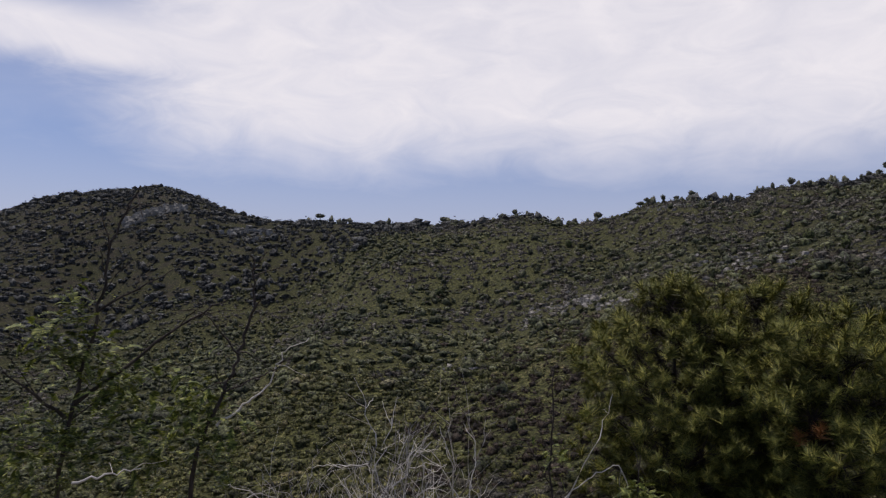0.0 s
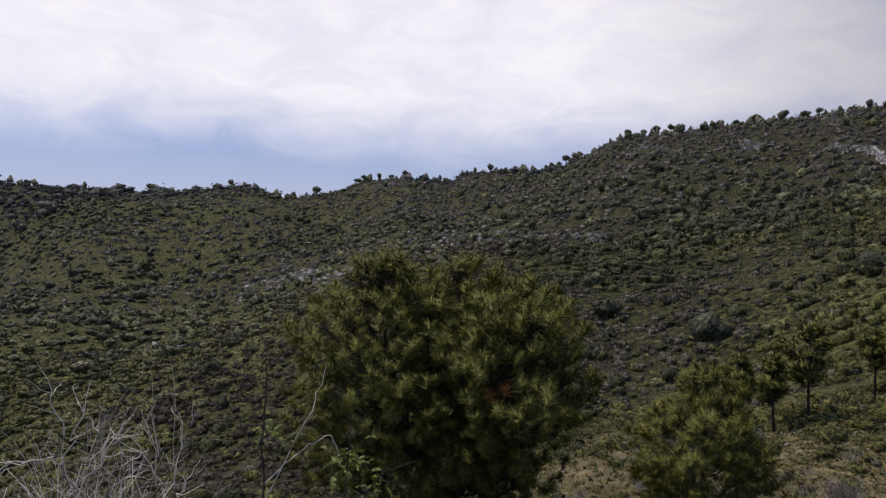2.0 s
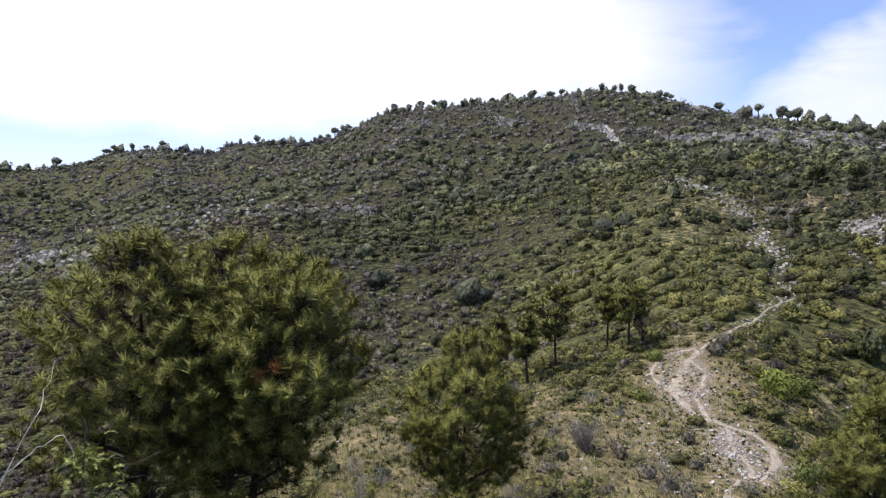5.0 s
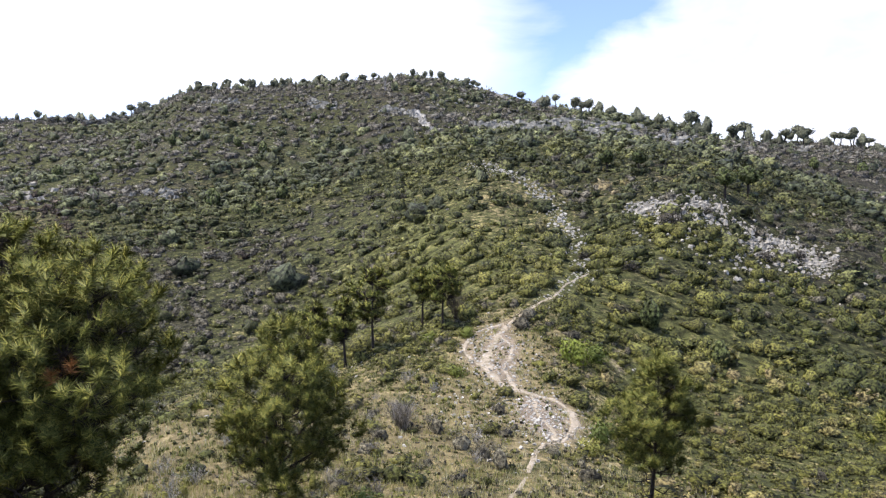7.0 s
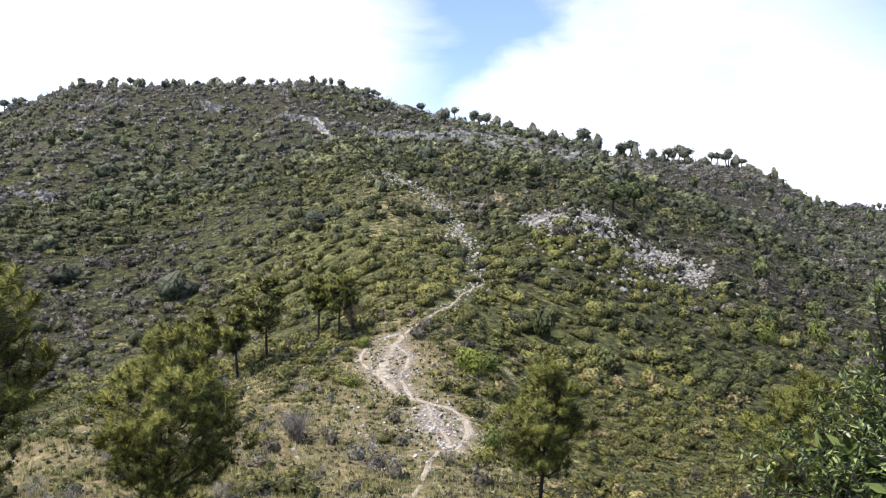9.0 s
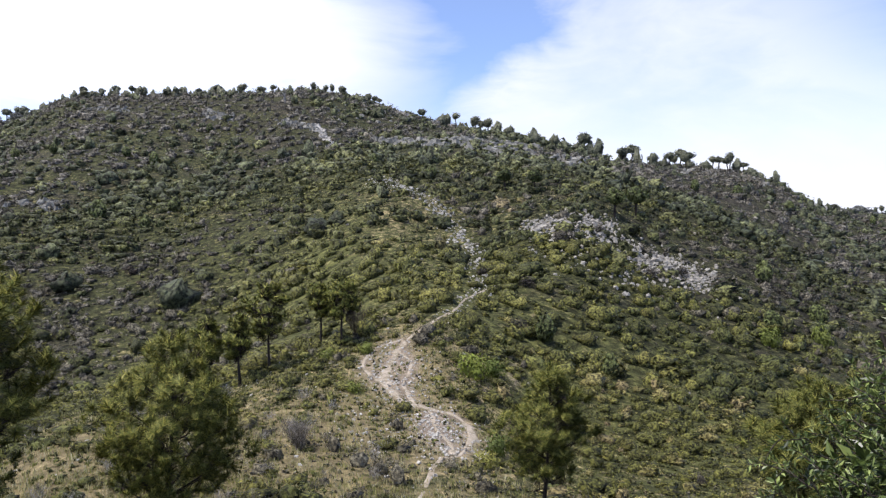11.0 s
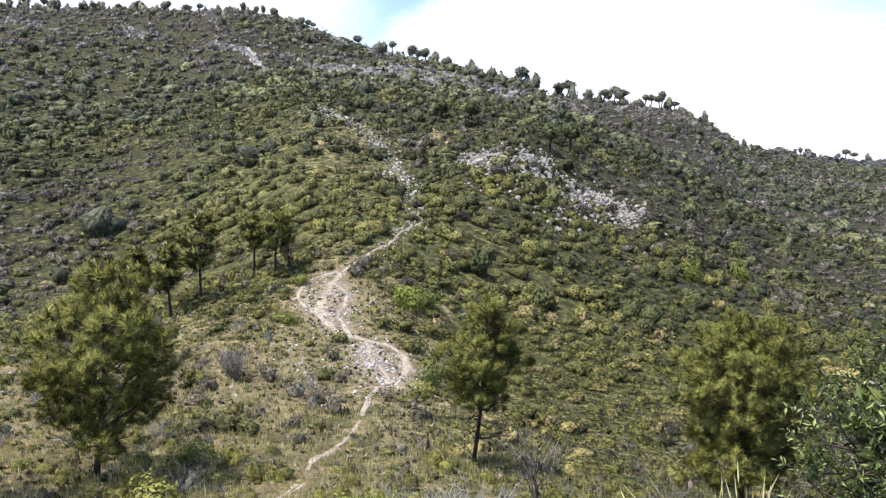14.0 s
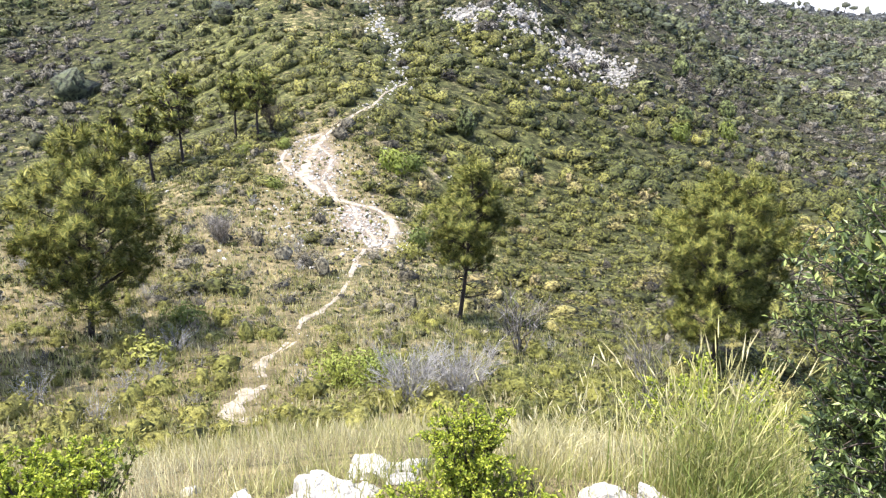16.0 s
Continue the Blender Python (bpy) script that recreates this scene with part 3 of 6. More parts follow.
def ground_material():
    """Dry hill soil with litter, short grass and stone chips; 'dry' and 'bare' tell where which prevails."""
    M = Mat("hill_ground")
    dry, bare = M.attr("dry"), M.attr("bare")
    big, mid = M.noise(0.07, 5, 0.6, 0.3), M.noise(0.7, 6, 0.62, 0.4)
    small, fine = M.noise(4.5, 5, 0.65, 0.3), M.noise(28, 4, 0.6)
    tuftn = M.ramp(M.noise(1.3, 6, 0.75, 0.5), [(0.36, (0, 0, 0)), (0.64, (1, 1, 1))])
    green = M.mix(tuftn, M.mix(M.attr("lush_haze"), (0.013, 0.015, 0.008), (0.04, 0.044, 0.017)), M.mix(M.attr("lush_haze"), (0.060, 0.063, 0.025), (0.115, 0.118, 0.042)))
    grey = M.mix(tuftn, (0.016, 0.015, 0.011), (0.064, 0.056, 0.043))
    straw = M.mix(M.math("MULTIPLY", small, M.math("ADD", 0.45, tuftn)), (0.085, 0.068, 0.036), (0.35, 0.285, 0.155))
    soil = M.mix(small, (0.16, 0.122, 0.088), (0.36, 0.295, 0.225))
    col = M.mix(M.ramp(M.math("SUBTRACT", big, M.math("MULTIPLY", M.attr("lush_haze"), 0.35)), [(0.42, (0, 0, 0)), (0.62, (1, 1, 1))]), green, grey)
    col = M.mix(M.ramp(M.math("ADD", M.math("MULTIPLY", tuftn, 0.6), M.math("MULTIPLY", dry, 0.6)), [(0.48, (0, 0, 0)), (0.72, (1, 1, 1))]), col, straw)
    col = M.mix(M.ramp(M.math("ADD", M.math("MULTIPLY", small, 0.5), M.math("MULTIPLY", bare, 0.6)), [(0.42, (0, 0, 0)), (0.6, (1, 1, 1))]), col, soil)
    chips = M.ramp(M.math("ADD", fine, M.math("MULTIPLY", bare, 0.16)), [(0.68, (0, 0, 0)), (0.74, (1, 1, 1))])
    col = M.mix(M.math("MULTIPLY", chips, 0.6), col, (0.46, 0.42, 0.36))
    # brightness mottling paints scrub clumps and the shaded gaps between them
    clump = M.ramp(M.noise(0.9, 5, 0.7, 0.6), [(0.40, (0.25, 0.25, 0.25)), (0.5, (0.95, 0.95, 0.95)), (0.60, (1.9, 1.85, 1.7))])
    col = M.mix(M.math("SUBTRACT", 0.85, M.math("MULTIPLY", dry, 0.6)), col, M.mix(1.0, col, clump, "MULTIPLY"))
    M.bump(M.math("ADD", M.math("MULTIPLY", tuftn, 1.2), M.math("ADD", small, M.math("MULTIPLY", fine, 0.4))), 0.8, 0.16)
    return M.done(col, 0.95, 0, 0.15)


def path_material():
    M = Mat("trodden_path")
    mid, small, fine = M.noise(0.9, 5, 0.6), M.noise(6, 6, 0.65, 0.4), M.noise(40, 4)
    col = M.mix(small, (0.20, 0.165, 0.12), (0.41, 0.35, 0.272))
    col = M.mix(M.ramp(mid, [(0.45, (0, 0, 0)), (0.7, (0.7, 0.7, 0.7))]), col, (0.47, 0.405, 0.33))
    col = M.mix(M.ramp(fine, [(0.62, (0, 0, 0)), (0.7, (1, 1, 1))]), col, (0.50, 0.455, 0.40))
    weeds = M.ramp(M.noise(2.2, 6, 0.7, 0.6), [(0.50, (0, 0, 0)), (0.58, (1, 1, 1))])
    col = M.mix(M.math("MULTIPLY", weeds, 0.55), col, M.mix(fine, (0.07, 0.065, 0.03), (0.16, 0.13, 0.07)))
    M.bump(M.math("ADD", small, M.math("MULTIPLY", fine, 0.5)), 0.8, 0.06)
    return M.done(col, 0.95, 0, 0.15)


ground_mat, path_mat = ground_material(), path_material()

# ---------------------------------------------------------------- ground and trail
def xy(az, r):
    return np.array([r * math.sin(radians(az)), r * math.cos(radians(az))])


def smooth_line(points, step=0.2):
    """A smooth line through places given by bearing and distance."""
    P = np.array([xy(a, r) for a, r in points])
    P = np.vstack([2 * P[0] - P[1], P, 2 * P[-1] - P[-2]])
    out = []
    for i in range(1, len(P) - 2):
        n = max(2, int(np.linalg.norm(P[i + 1] - P[i]) / step))
        s = np.linspace(0, 1, n, endpoint=False)[:, None]
        a, b, c, d = P[i - 1:i + 3]
        out.append(0.5 * (2 * b + (c - a) * s + (2 * a - 5 * b + 4 * c - d) * s ** 2 + (3 * b - a - 3 * c + d) * s ** 3))
    return np.vstack(out + [P[-2:-1]])


TRAIL = smooth_line([(-11.6, 12.6), (-11.4, 14.7), (-9.5, 17), (-9.2, 18.6), (-6.1, 21), (-5.8, 22.4), (-3.8, 24.5), (-2.2, 26.8), (-1.2, 30), (-0.2, 33.4),
                     (1.4, 34.8), (2.3, 37.5), (2.3, 40.5), (1.2, 42.6), (-1.2, 43.6), (-3.2, 44.8), (-4.4, 48.5), (-4.2, 52), (-3.2, 56), (-1.6, 59.5), (1, 64.6)])
UPPER_TRAIL = smooth_line([(1, 64.6), (2.3, 72.4), (3.8, 78.4)], 0.6)
STONY_TRACK = smooth_line([(3.8, 78.4), (3.0, 87), (2.3, 95), (1.9, 101), (0.7, 110), (-1.6, 121), (-4.4, 131)], 0.6)
SIDE_TRAIL = smooth_line([(-3.9, 46.4), (-5.3, 49.5), (-6.2, 53), (-5.2, 57), (-3.0, 58)])
INNER_TRAIL = smooth_line([(0.9, 34.6), (0.6, 37), (-0.4, 39.5), (-0.8, 43.2)])
FORK_TRAIL = smooth_line([(-2.2, 44.4), (-3.0, 48), (-2.4, 52), (-3.4, 55.5)])
ALL_TRAILS = np.vstack([TRAIL, UPPER_TRAIL, STONY_TRACK, SIDE_TRAIL, INNER_TRAIL, FORK_TRAIL])


def from_trail(x, y):
    """Distance to the nearest trail."""
    P = np.stack([np.ravel(x), np.ravel(y)], -1)
    out = np.full(len(P), 1e9)
    near = np.hypot(P[:, 0], P[:, 1]) < 145
    idx = np.where(near)[0]
    for i in range(0, len(idx), 4000):
        q = P[idx[i:i + 4000]]
        out[idx[i:i + 4000]] = np.sqrt(((q[:, None] - ALL_TRAILS[None, ::2]) ** 2).sum(-1)).min(1)
    return out


def bump_at(x, y, az, r, sx, sy):
    """A soft oval in plan: sx across the line of sight, sy along it."""
    a = radians(az)
    dx, dy = x - r * math.sin(a), y - r * math.cos(a)
    u, v = dx * math.cos(a) - dy * math.sin(a), dx * math.sin(a) + dy * math.cos(a)
    return np.exp(-(u / sx) ** 2 - (v / sy) ** 2)


def dryness(x, y):
    r = np.hypot(x, y)
    d = 0.9 * np.exp(-(r / 9.0) ** 2) + 0.8 * bump_at(x, y, -12, 38, 13, 13) + 0.9 * bump_at(x, y, -3, 50, 5, 12) + 0.5 * bump_at(x, y, -8, 20, 7, 8) + 0.8 * bump_at(x, y, -20, 14, 7, 6) + 0.6 * bump_at(x, y, -43, 26, 9, 12)
    d = d + 0.5 * bump_at(x, y, -28, 36, 8, 8) + 0.35 * bump_at(x, y, -2, 110, 12, 25) + 0.35 * bump_at(x, y, -46, 165, 40, 30)
    return np.clip(d + 0.12 * rough(x, y, 7, 21), 0, 1)


def bareness(x, y):
    b = 0.6 * bump_at(x, y, -0.4, 39.5, 1.5, 3.8) + 0.30 * bump_at(x, y, -3.6, 52, 2.6, 7) + 0.25 * bump_at(x, y, -4.5, 38, 1.6, 3) + 0.08 * np.exp(-np.hypot(x, y) / 4.0)
    b = b + 0.4 * np.exp(-(from_trail(x, y).reshape(np.shape(x)) / 0.8) ** 2) * np.where(np.hypot(x, y) < 33, 0.25, 1.0) * (np.hypot(x, y) < 70) + 0.5 * bump_at(x, y, 6.0, 56, 1.2, 5)
    return np.clip(b, 0, 1)


def lush_and_haze(x, y):
    """Where the hill is greenest: the spur, the near valley and the western dale. The far western oval also lightens
    the ground for haze.
    """
    return np.clip(bump_at(x, y, -7, 88, 20, 45) + bump_at(x, y, 18, 45, 24, 26) + bump_at(x, y, -72, 130, 60, 50) + 0.8 * bump_at(x, y, -3, 18, 9, 8) + 0.75 * bump_at(x, y, -64, 330, 170, 190), 0, 1)


def build_ground():
    n, m = HEIGHT.shape
    X, Y = _gr * np.sin(_ga), _gr * np.cos(_ga)
    V = np.stack([X, Y, HEIGHT], -1)[:, 1:].reshape(-1, 3)
    k = m - 1
    i = np.arange(n)[:, None] * k
    i2 = (np.arange(n)[:, None] + 1) % n * k
    j = np.arange(k - 1)[None]
    F = np.stack([i + j, i + j + 1, i2 + j + 1, i2 + j], -1).reshape(-1, 4)
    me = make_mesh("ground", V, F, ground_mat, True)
    for name, f in (("dry", dryness), ("bare", bareness), ("lush_haze", lush_and_haze)):
        at = me.attributes.new(name, "FLOAT", "POINT")
        at.data.foreach_set("value", f(V[:, 0], V[:, 1]).astype(np.float32))
    ob = new("ground", me)
    tagged(ob, "dry scrubby hillside ground with straw, soil and stone chips", "ground", kind="structure")
    ring = V.reshape(n, k, 3)[:, 0]
    bm = bmesh.new()
    bm.faces.new([bm.verts.new(p) for p in ring[::-1]])
    cm = bpy.data.meshes.new("ground_under_viewer")
    bm.to_mesh(cm)
    bm.free()
    cm.materials.append(ground_mat)
    for name, f in (("dry", dryness), ("bare", bareness), ("lush_haze", lush_and_haze)):
        at = cm.attributes.new(name, "FLOAT", "POINT")
        at.data.foreach_set("value", f(ring[:, 0], ring[:, 1]).astype(np.float32))
    c = new("ground_crown", cm)
    c.parent = ob


build_ground()


def build_trail(name, line, width, label, seed, crown=0.05):
    """A trodden strip that follows the ground, with frayed edges sunk into it."""
    g = np.random.default_rng(seed)
    d = unit(np.gradient(line, axis=0))
    side = np.stack([d[:, 1], -d[:, 0]], -1)
    s = np.cumsum(np.r_[0, np.linalg.norm(np.diff(line, axis=0), axis=1)])
    w = np.interp(s, np.linspace(0, s[-1], len(width)), width)
    across = np.array([-1.0, -0.72, -0.35, 0.0, 0.35, 0.72, 1.0])
    fray = 1 + 0.75 * rough(s, s * 0, 0.9, seed, 3)[:, None] * (across < 0) + 0.75 * rough(s, s * 0 + 5, 1.0, seed + 9, 3)[:, None] * (across > 0)
    P = line[:, None] + side[:, None] * (across[None, :, None] * (w[:, None] * 0.5 * fray)[..., None])
    z = ground(P[..., 0], P[..., 1]) + crown * np.array([-1.2, 0.7, 0.8, 0.6, 0.8, 0.7, -1.2])[None] + 0.035 * rough(P[..., 0], P[..., 1], 0.8, seed + 3, 3) - 0.02 * (np.hypot(P[..., 0], P[..., 1]) < 33)
    V = np.concatenate([P, z[..., None]], -1).reshape(-1, 3)
    k = len(across)
    i, j = np.arange(len(line) - 1)[:, None] * k, np.arange(k - 1)[None]
    F = np.stack([i + j, i + j + 1, i + k + j + 1, i + k + j], -1).reshape(-1, 4)
    ob = new(name, make_mesh(name, V, F, path_mat, True))
    tagged(ob, label, "footpath", kind="structure")


build_trail("path", TRAIL, [0.55, 0.5, 0.3, 0.2, 0.22, 0.6, 0.75, 0.75, 0.42, 0.3, 0.34], "pale trodden dirt footpath winding along the ridge", 11)
build_trail("path", UPPER_TRAIL, [0.30, 0.16, 0.2, 0.12], "narrow stony footpath climbing the grassy spur", 12)
build_trail("path", SIDE_TRAIL, [0.2, 0.24, 0.28, 0.2], "worn side track over bare soil", 13)
build_trail("path", INNER_TRAIL, [0.3, 0.2, 0.25, 0.4], "washed-out short cut inside the bend", 14)
build_trail("path", FORK_TRAIL, [0.3, 0.3, 0.25], "thin worn side track over bare soil", 15)

# ---------------------------------------------------------------- scrub on the slopes
def crest(az):
    """Distance at which the skyline stands, on a bearing."""
    r = np.geomspace(230, 980, 260)
    a = radians(az)
    return float(r[np.argmax((ground(r * math.sin(a), r * math.cos(a)) - EYE) / r)])


_ca = np.arange(-106.0, 56.0, 1.0)
_cr = np.array([crest(a) for a in _ca])


def scatter(g, count, r0, r1, a0=-104, a1=52):
    a = np.radians(g.uniform(a0, a1, count))
    r = np.sqrt(g.uniform(r0 ** 2, r1 ** 2, count))
    return r * np.sin(a), r * np.cos(a), r, np.degrees(a)


def tones(g, x, y, r, az):
    """Which kind of bush stands where: grey and leafless, dark, green or yellowing."""
    n = len(x)
    n1, n2, n3 = 1.25 * rough(x, y, 30, 31, 3), 1.1 * rough(x, y, 15, 37, 2), rough(x, y, 6, 39, 2)
    left = (az < -10) & (r > 60)
    valley = (az > 4) & (r > 20) & (r < 66)
    spur = bump_at(x, y, -9, 85, 17, 42)
    grey = -0.34 + 0.8 * n1 + 0.45 * left + 0.3 * (r > 180) + 0.2 * bump_at(x, y, -33, 115, 40, 40) - 0.7 * spur - 0.08 * valley - 0.6 * bump_at(x, y, -70, 160, 50, 45)
    burnt = -0.95 + 0.7 * n2 + 0.9 * ((az < -34) & (r > 40) & (r < 200)) + 0.7 * bump_at(x, y, -53, 115, 30, 40) + 1.15 * bump_at(x, y, -31, 118, 30, 38) + 0.35 * ((az < -34) & (r >= 200)) + 0.5 * (r > 420)
    green = 0.05 + 0.7 * n2 + 0.95 * spur + 0.45 * valley + 0.45 * bump_at(x, y, -70, 160, 50, 45) - 0.35 * (r > 210)
    grey = grey - 0.1 * (r > 420)
    yellow = -1.05 - 0.5 * (r > 420) + (0.85 - 0.6 * valley) * n3 + 1.32 * valley + 0.32 * (valley & (r < 50)) + 0.45 * bump_at(x, y, -60, 210, 60, 70)
    # fewer green and yellow bushes: haze on the far right slopes, set by colour
    far_side = (az > 13) & (r > 115)
    green, yellow = green - 0.5 * far_side, yellow - 0.6 * far_side
    dale = (az + 4 * n1 + 3 * n2 < -67) & (r > 60) & (r < 188 + 14 * n2)
    # past the dale, dark bush tones stand in for cloud shadow and haze
    beyond = (az < -63) & (r >= 188 + 14 * n2) & (r < 460)
    green, burnt, grey = green + 0.55 * dale - 0.15 * beyond, burnt - 1.0 * dale - 0.3 * beyond, grey - 0.5 * dale - 0.45 * beyond
    yellow = yellow - 0.8 * beyond - 0.35 * (r > 130)
    near = (r < 26) & (az < 12)
    green, yellow, grey = green + 0.7 * near, yellow + 0.6 * near, grey + 0.62 * near
    score = np.stack([grey, 0.6 * bump_at(x, y, -22, 160, 45, 75) - 0.4 * spur + 0.1 * valley - 0.4 * ((r < 26) & (az < 12)), green, yellow, burnt], -1) + g.normal(0, 0.27, (n, 5)) * (1 + 0.7 * valley)[:, None]
    lo, hi = np.array([0.08, 0.28, 0.50, 0.78, 0.0]), np.array([0.245, 0.49, 0.77, 1.0, 0.05])
    k = score.argmax(-1)
    hi = np.where(dale[:, None] & (lo == 0.5), 0.86, hi)[np.arange(n), k]
    return lo[k] + (hi - lo[k]) * np.clip(0.5 + 0.3 * rough(x, y, 11, 41, 2) + g.normal(0, 0.22, n), 0, 1)


_g = np.random.default_rng(5)
OUTCROP = np.vstack([strewn(_g, [(7, 0.1), (9.2, 0.5), (10.8, 0.9), (13.8, 0.2)], 800, 0.35, 0.35), strewn(_g, [(9.6, -0.2), (11.5, 0.1), (14.2, -0.6)], 520, 0.7, 0.5), strewn(_g, [(14.6, -1.6), (16, -2.4), (18.2, -2.6), (20.9, -4.0)], 800, 0.45, 0.45),
                     strewn(_g, [(16.6, -3.2), (18.2, -3.7), (20.6, -4.2)], 500, 0.6, 0.35), strewn(_g, [(7.5, -1.2), (12, -2.2), (16, -4.4), (22.6, -5.2)], 300, 1.2, 0.8)])
BAND = np.vstack([strewn(_g, [(-4.4, 7.35), (-1.5, 7.2), (0.8, 7.1)], 260, 0.3, 0.10, 120), strewn(_g, [(0.4, 7.25), (3.5, 7.1), (8.2, 6.5)], 380, 0.3, 0.12, 120), strewn(_g, [(3, 6.7), (8, 6.0)], 180, 0.5, 0.12, 120), strewn(_g, [(9.4, 5.8), (11.6, 5.2)], 120, 0.3, 0.15, 120)])
SCAR = strewn(_g, [(-9.6, 8.5), (-9.2, 8.1), (-8.85, 7.6), (-8.35, 7.0)], 100, 0.11, 0.10, 120)
LEDGES = np.vstack([strewn(_g, [(-25.6, 9.3), (-22.9, 9.4)], 60, 0.3, 0.12, 120), strewn(_g, [(-18.2, 9.25), (-15.7, 9.05)], 90, 0.3, 0.18, 120), strewn(_g, [(-12.2, 8.8), (-9.8, 8.35)], 80, 0.25, 0.14, 120),
                    strewn(_g, [(-9, 9.6), (-2, 9.2)], 30, 0.8, 0.4, 120), strewn(_g, [(16, 4.6), (20.3, 4.3), (23.5, 3.9), (26, 2.8)], 170, 0.4, 0.14, 120), strewn(_g, [(-31.5, 2.6), (-29, 2.5), (-28, 2.2)], 40, 0.6, 0.15, 90), strewn(_g, [(-47, 6.5), (-43, 6.6)], 70, 0.6, 0.2, 120)])
SLIDE = np.vstack([strewn(_g, [(-56.5, -2.6), (-53, -0.7), (-49.2, -1.0), (-46.8, 0.0)], 330, 0.5, 0.3, 80), strewn(_g, [(-53, -0.7), (-51, -0.7)], 80, 0.4, 0.2, 80), strewn(_g, [(-45, 1.4), (-40, 2.2), (-37, 2.6)], 190, 1.4, 0.5, 80), strewn(_g, [(-62.6, -6.5), (-60.8, -5.9)], 40, 0.5, 0.2, 80)])
CLIFF = np.vstack([strewn(_g, [(-87.2, 4.6), (-85.8, 5.5), (-84, 5.95), (-83.2, 6.0)], 190, 0.15, 0.12, 300), strewn(_g, [(-80, 4.4), (-77, 4.2)], 30, 0.6, 0.2, 300)])
ROCK_LINES = [(OUTCROP[::17], 1.2), (BAND[::14], 3.0), (SCAR[::6], 2.0), (LEDGES[::8], 3.0), (SLIDE[::9], 2.5), (CLIFF[::9], 6.0)]


def near_rocks(x, y):
    """How rocky the slope is, between 0 and 1."""
    out = np.zeros(len(x))
    for P, reach in ROCK_LINES:
        for i in range(0, len(x), 6000):
            d2 = ((np.stack([x[i:i + 6000], y[i:i + 6000]], -1)[:, None] - P[None]) ** 2).sum(-1).min(1)
            out[i:i + 6000] = np.maximum(out[i:i + 6000], np.exp(-d2 / reach ** 2))
    return out


def scrub(name, label, count, r0, r1, size, leaves, leaf, seed, thin_out=0.0, flat=0.7, a0=-104, a1=52, on_bare=False, dark=False, material=None, heart=(7, 3, 0.7), tall=(0.5, 1.15)):
    """Bushes strewn over a belt of the slopes, in one mesh."""
    g = np.random.default_rng(seed)
    x, y, r, az = scatter(g, count, r0, r1, a0, a1)
    t = g.uniform(0.27, 0.46, count) if dark else tones(g, x, y, r, az)
    ok = from_trail(x, y) > (0.26 if on_bare else 0.4 + size[1] * 0.3)
    rocky = near_rocks(x, y)
    ok &= g.random(count) > (0.5 if r1 < 200 else 0.88) * rocky
    ok &= r < np.interp(az, _ca, _cr) + 14
    if not on_bare:
        ok &= g.random(count) > bareness(x, y) * 1.1 + dryness(x, y) * thin_out
    ok &= g.random(count) < 0.86 + 0.45 * rough(x, y, 20, 55, 2)
    x, y, r, t = x[ok], y[ok], r[ok], t[ok]
    n = len(x)
    kinds = [leaf_cloud(np.random.default_rng(seed + 100 + k), leaves, leaf, lumps=int(5 + k % 3 * 2), flat=flat, rounded=True, inner=0.9, heart=heart) for k in range(6)]
    kinds += [leaf_cloud(np.random.default_rng(seed + 120 + k), int(leaves * 1.4) + 4, leaf * 1.5, 6, flat, 0.13, 0.75, rounded=True, heart=(heart[0], heart[1], heart[2] * 0.82)) for k in range(3)]
    which = np.where(t < 0.25, 6 + g.integers(0, 3, n), g.integers(0, 6, n))
    s = size[0] + (size[1] - size[0]) * g.random(n) ** 2.3
    s = np.where(t < 0.25, s * 0.85, s)
    z = ground(x, y) - 0.06 * s
    ang = g.uniform(0, 2 * math.pi, n)
    V, F, T, Q, base = [], [], [], [], 0
    for k, (tv, tf, tn) in enumerate(kinds):
        m = np.where(which == k)[0]
        c, sn, zero, one = np.cos(ang[m]), np.sin(ang[m]), np.zeros(len(m)), np.ones(len(m))
        sq = g.uniform(0.55, 1.5, len(m))
        R = np.stack([np.stack([c, -sn * sq, zero], -1), np.stack([sn, c * sq, zero], -1), np.stack([zero, zero, one * g.uniform(*tall, len(m))], -1)], 1)
        V.append(spread(tv, R, np.stack([x[m], y[m], z[m]], -1), s[m]))
        F.append(faces_of(len(m), len(tv), tf) + base)
        T.append(np.repeat(t[m], len(tv)))
        Q.append(spread(tn, R, np.zeros((len(m), 3))))
        base += len(tv) * len(m)
    ob = new(name, make_mesh(name, np.concatenate(V), np.concatenate(F), material or scrub_mat, False, np.concatenate(T), np.concatenate(Q)))
    tagged(ob, label, "scrub", kind="stuff")


scrub("mountain_scrub", "far mountainside scrub with haze in its grey-green colour", 46000, 420, 980, (2.3, 6.4), 5, 0.36, 41, material=mountain_scrub_mat, heart=(5, 2, 0.86))
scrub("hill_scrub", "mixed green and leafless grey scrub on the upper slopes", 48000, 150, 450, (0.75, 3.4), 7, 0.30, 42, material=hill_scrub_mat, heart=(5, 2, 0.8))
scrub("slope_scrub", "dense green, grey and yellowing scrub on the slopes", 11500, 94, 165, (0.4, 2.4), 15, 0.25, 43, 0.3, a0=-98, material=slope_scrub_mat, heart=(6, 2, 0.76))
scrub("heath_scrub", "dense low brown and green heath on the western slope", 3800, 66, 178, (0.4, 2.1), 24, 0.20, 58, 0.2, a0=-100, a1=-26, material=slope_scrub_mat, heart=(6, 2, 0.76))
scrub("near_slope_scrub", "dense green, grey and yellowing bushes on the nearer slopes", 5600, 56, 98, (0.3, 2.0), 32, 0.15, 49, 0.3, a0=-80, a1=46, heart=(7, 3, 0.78))
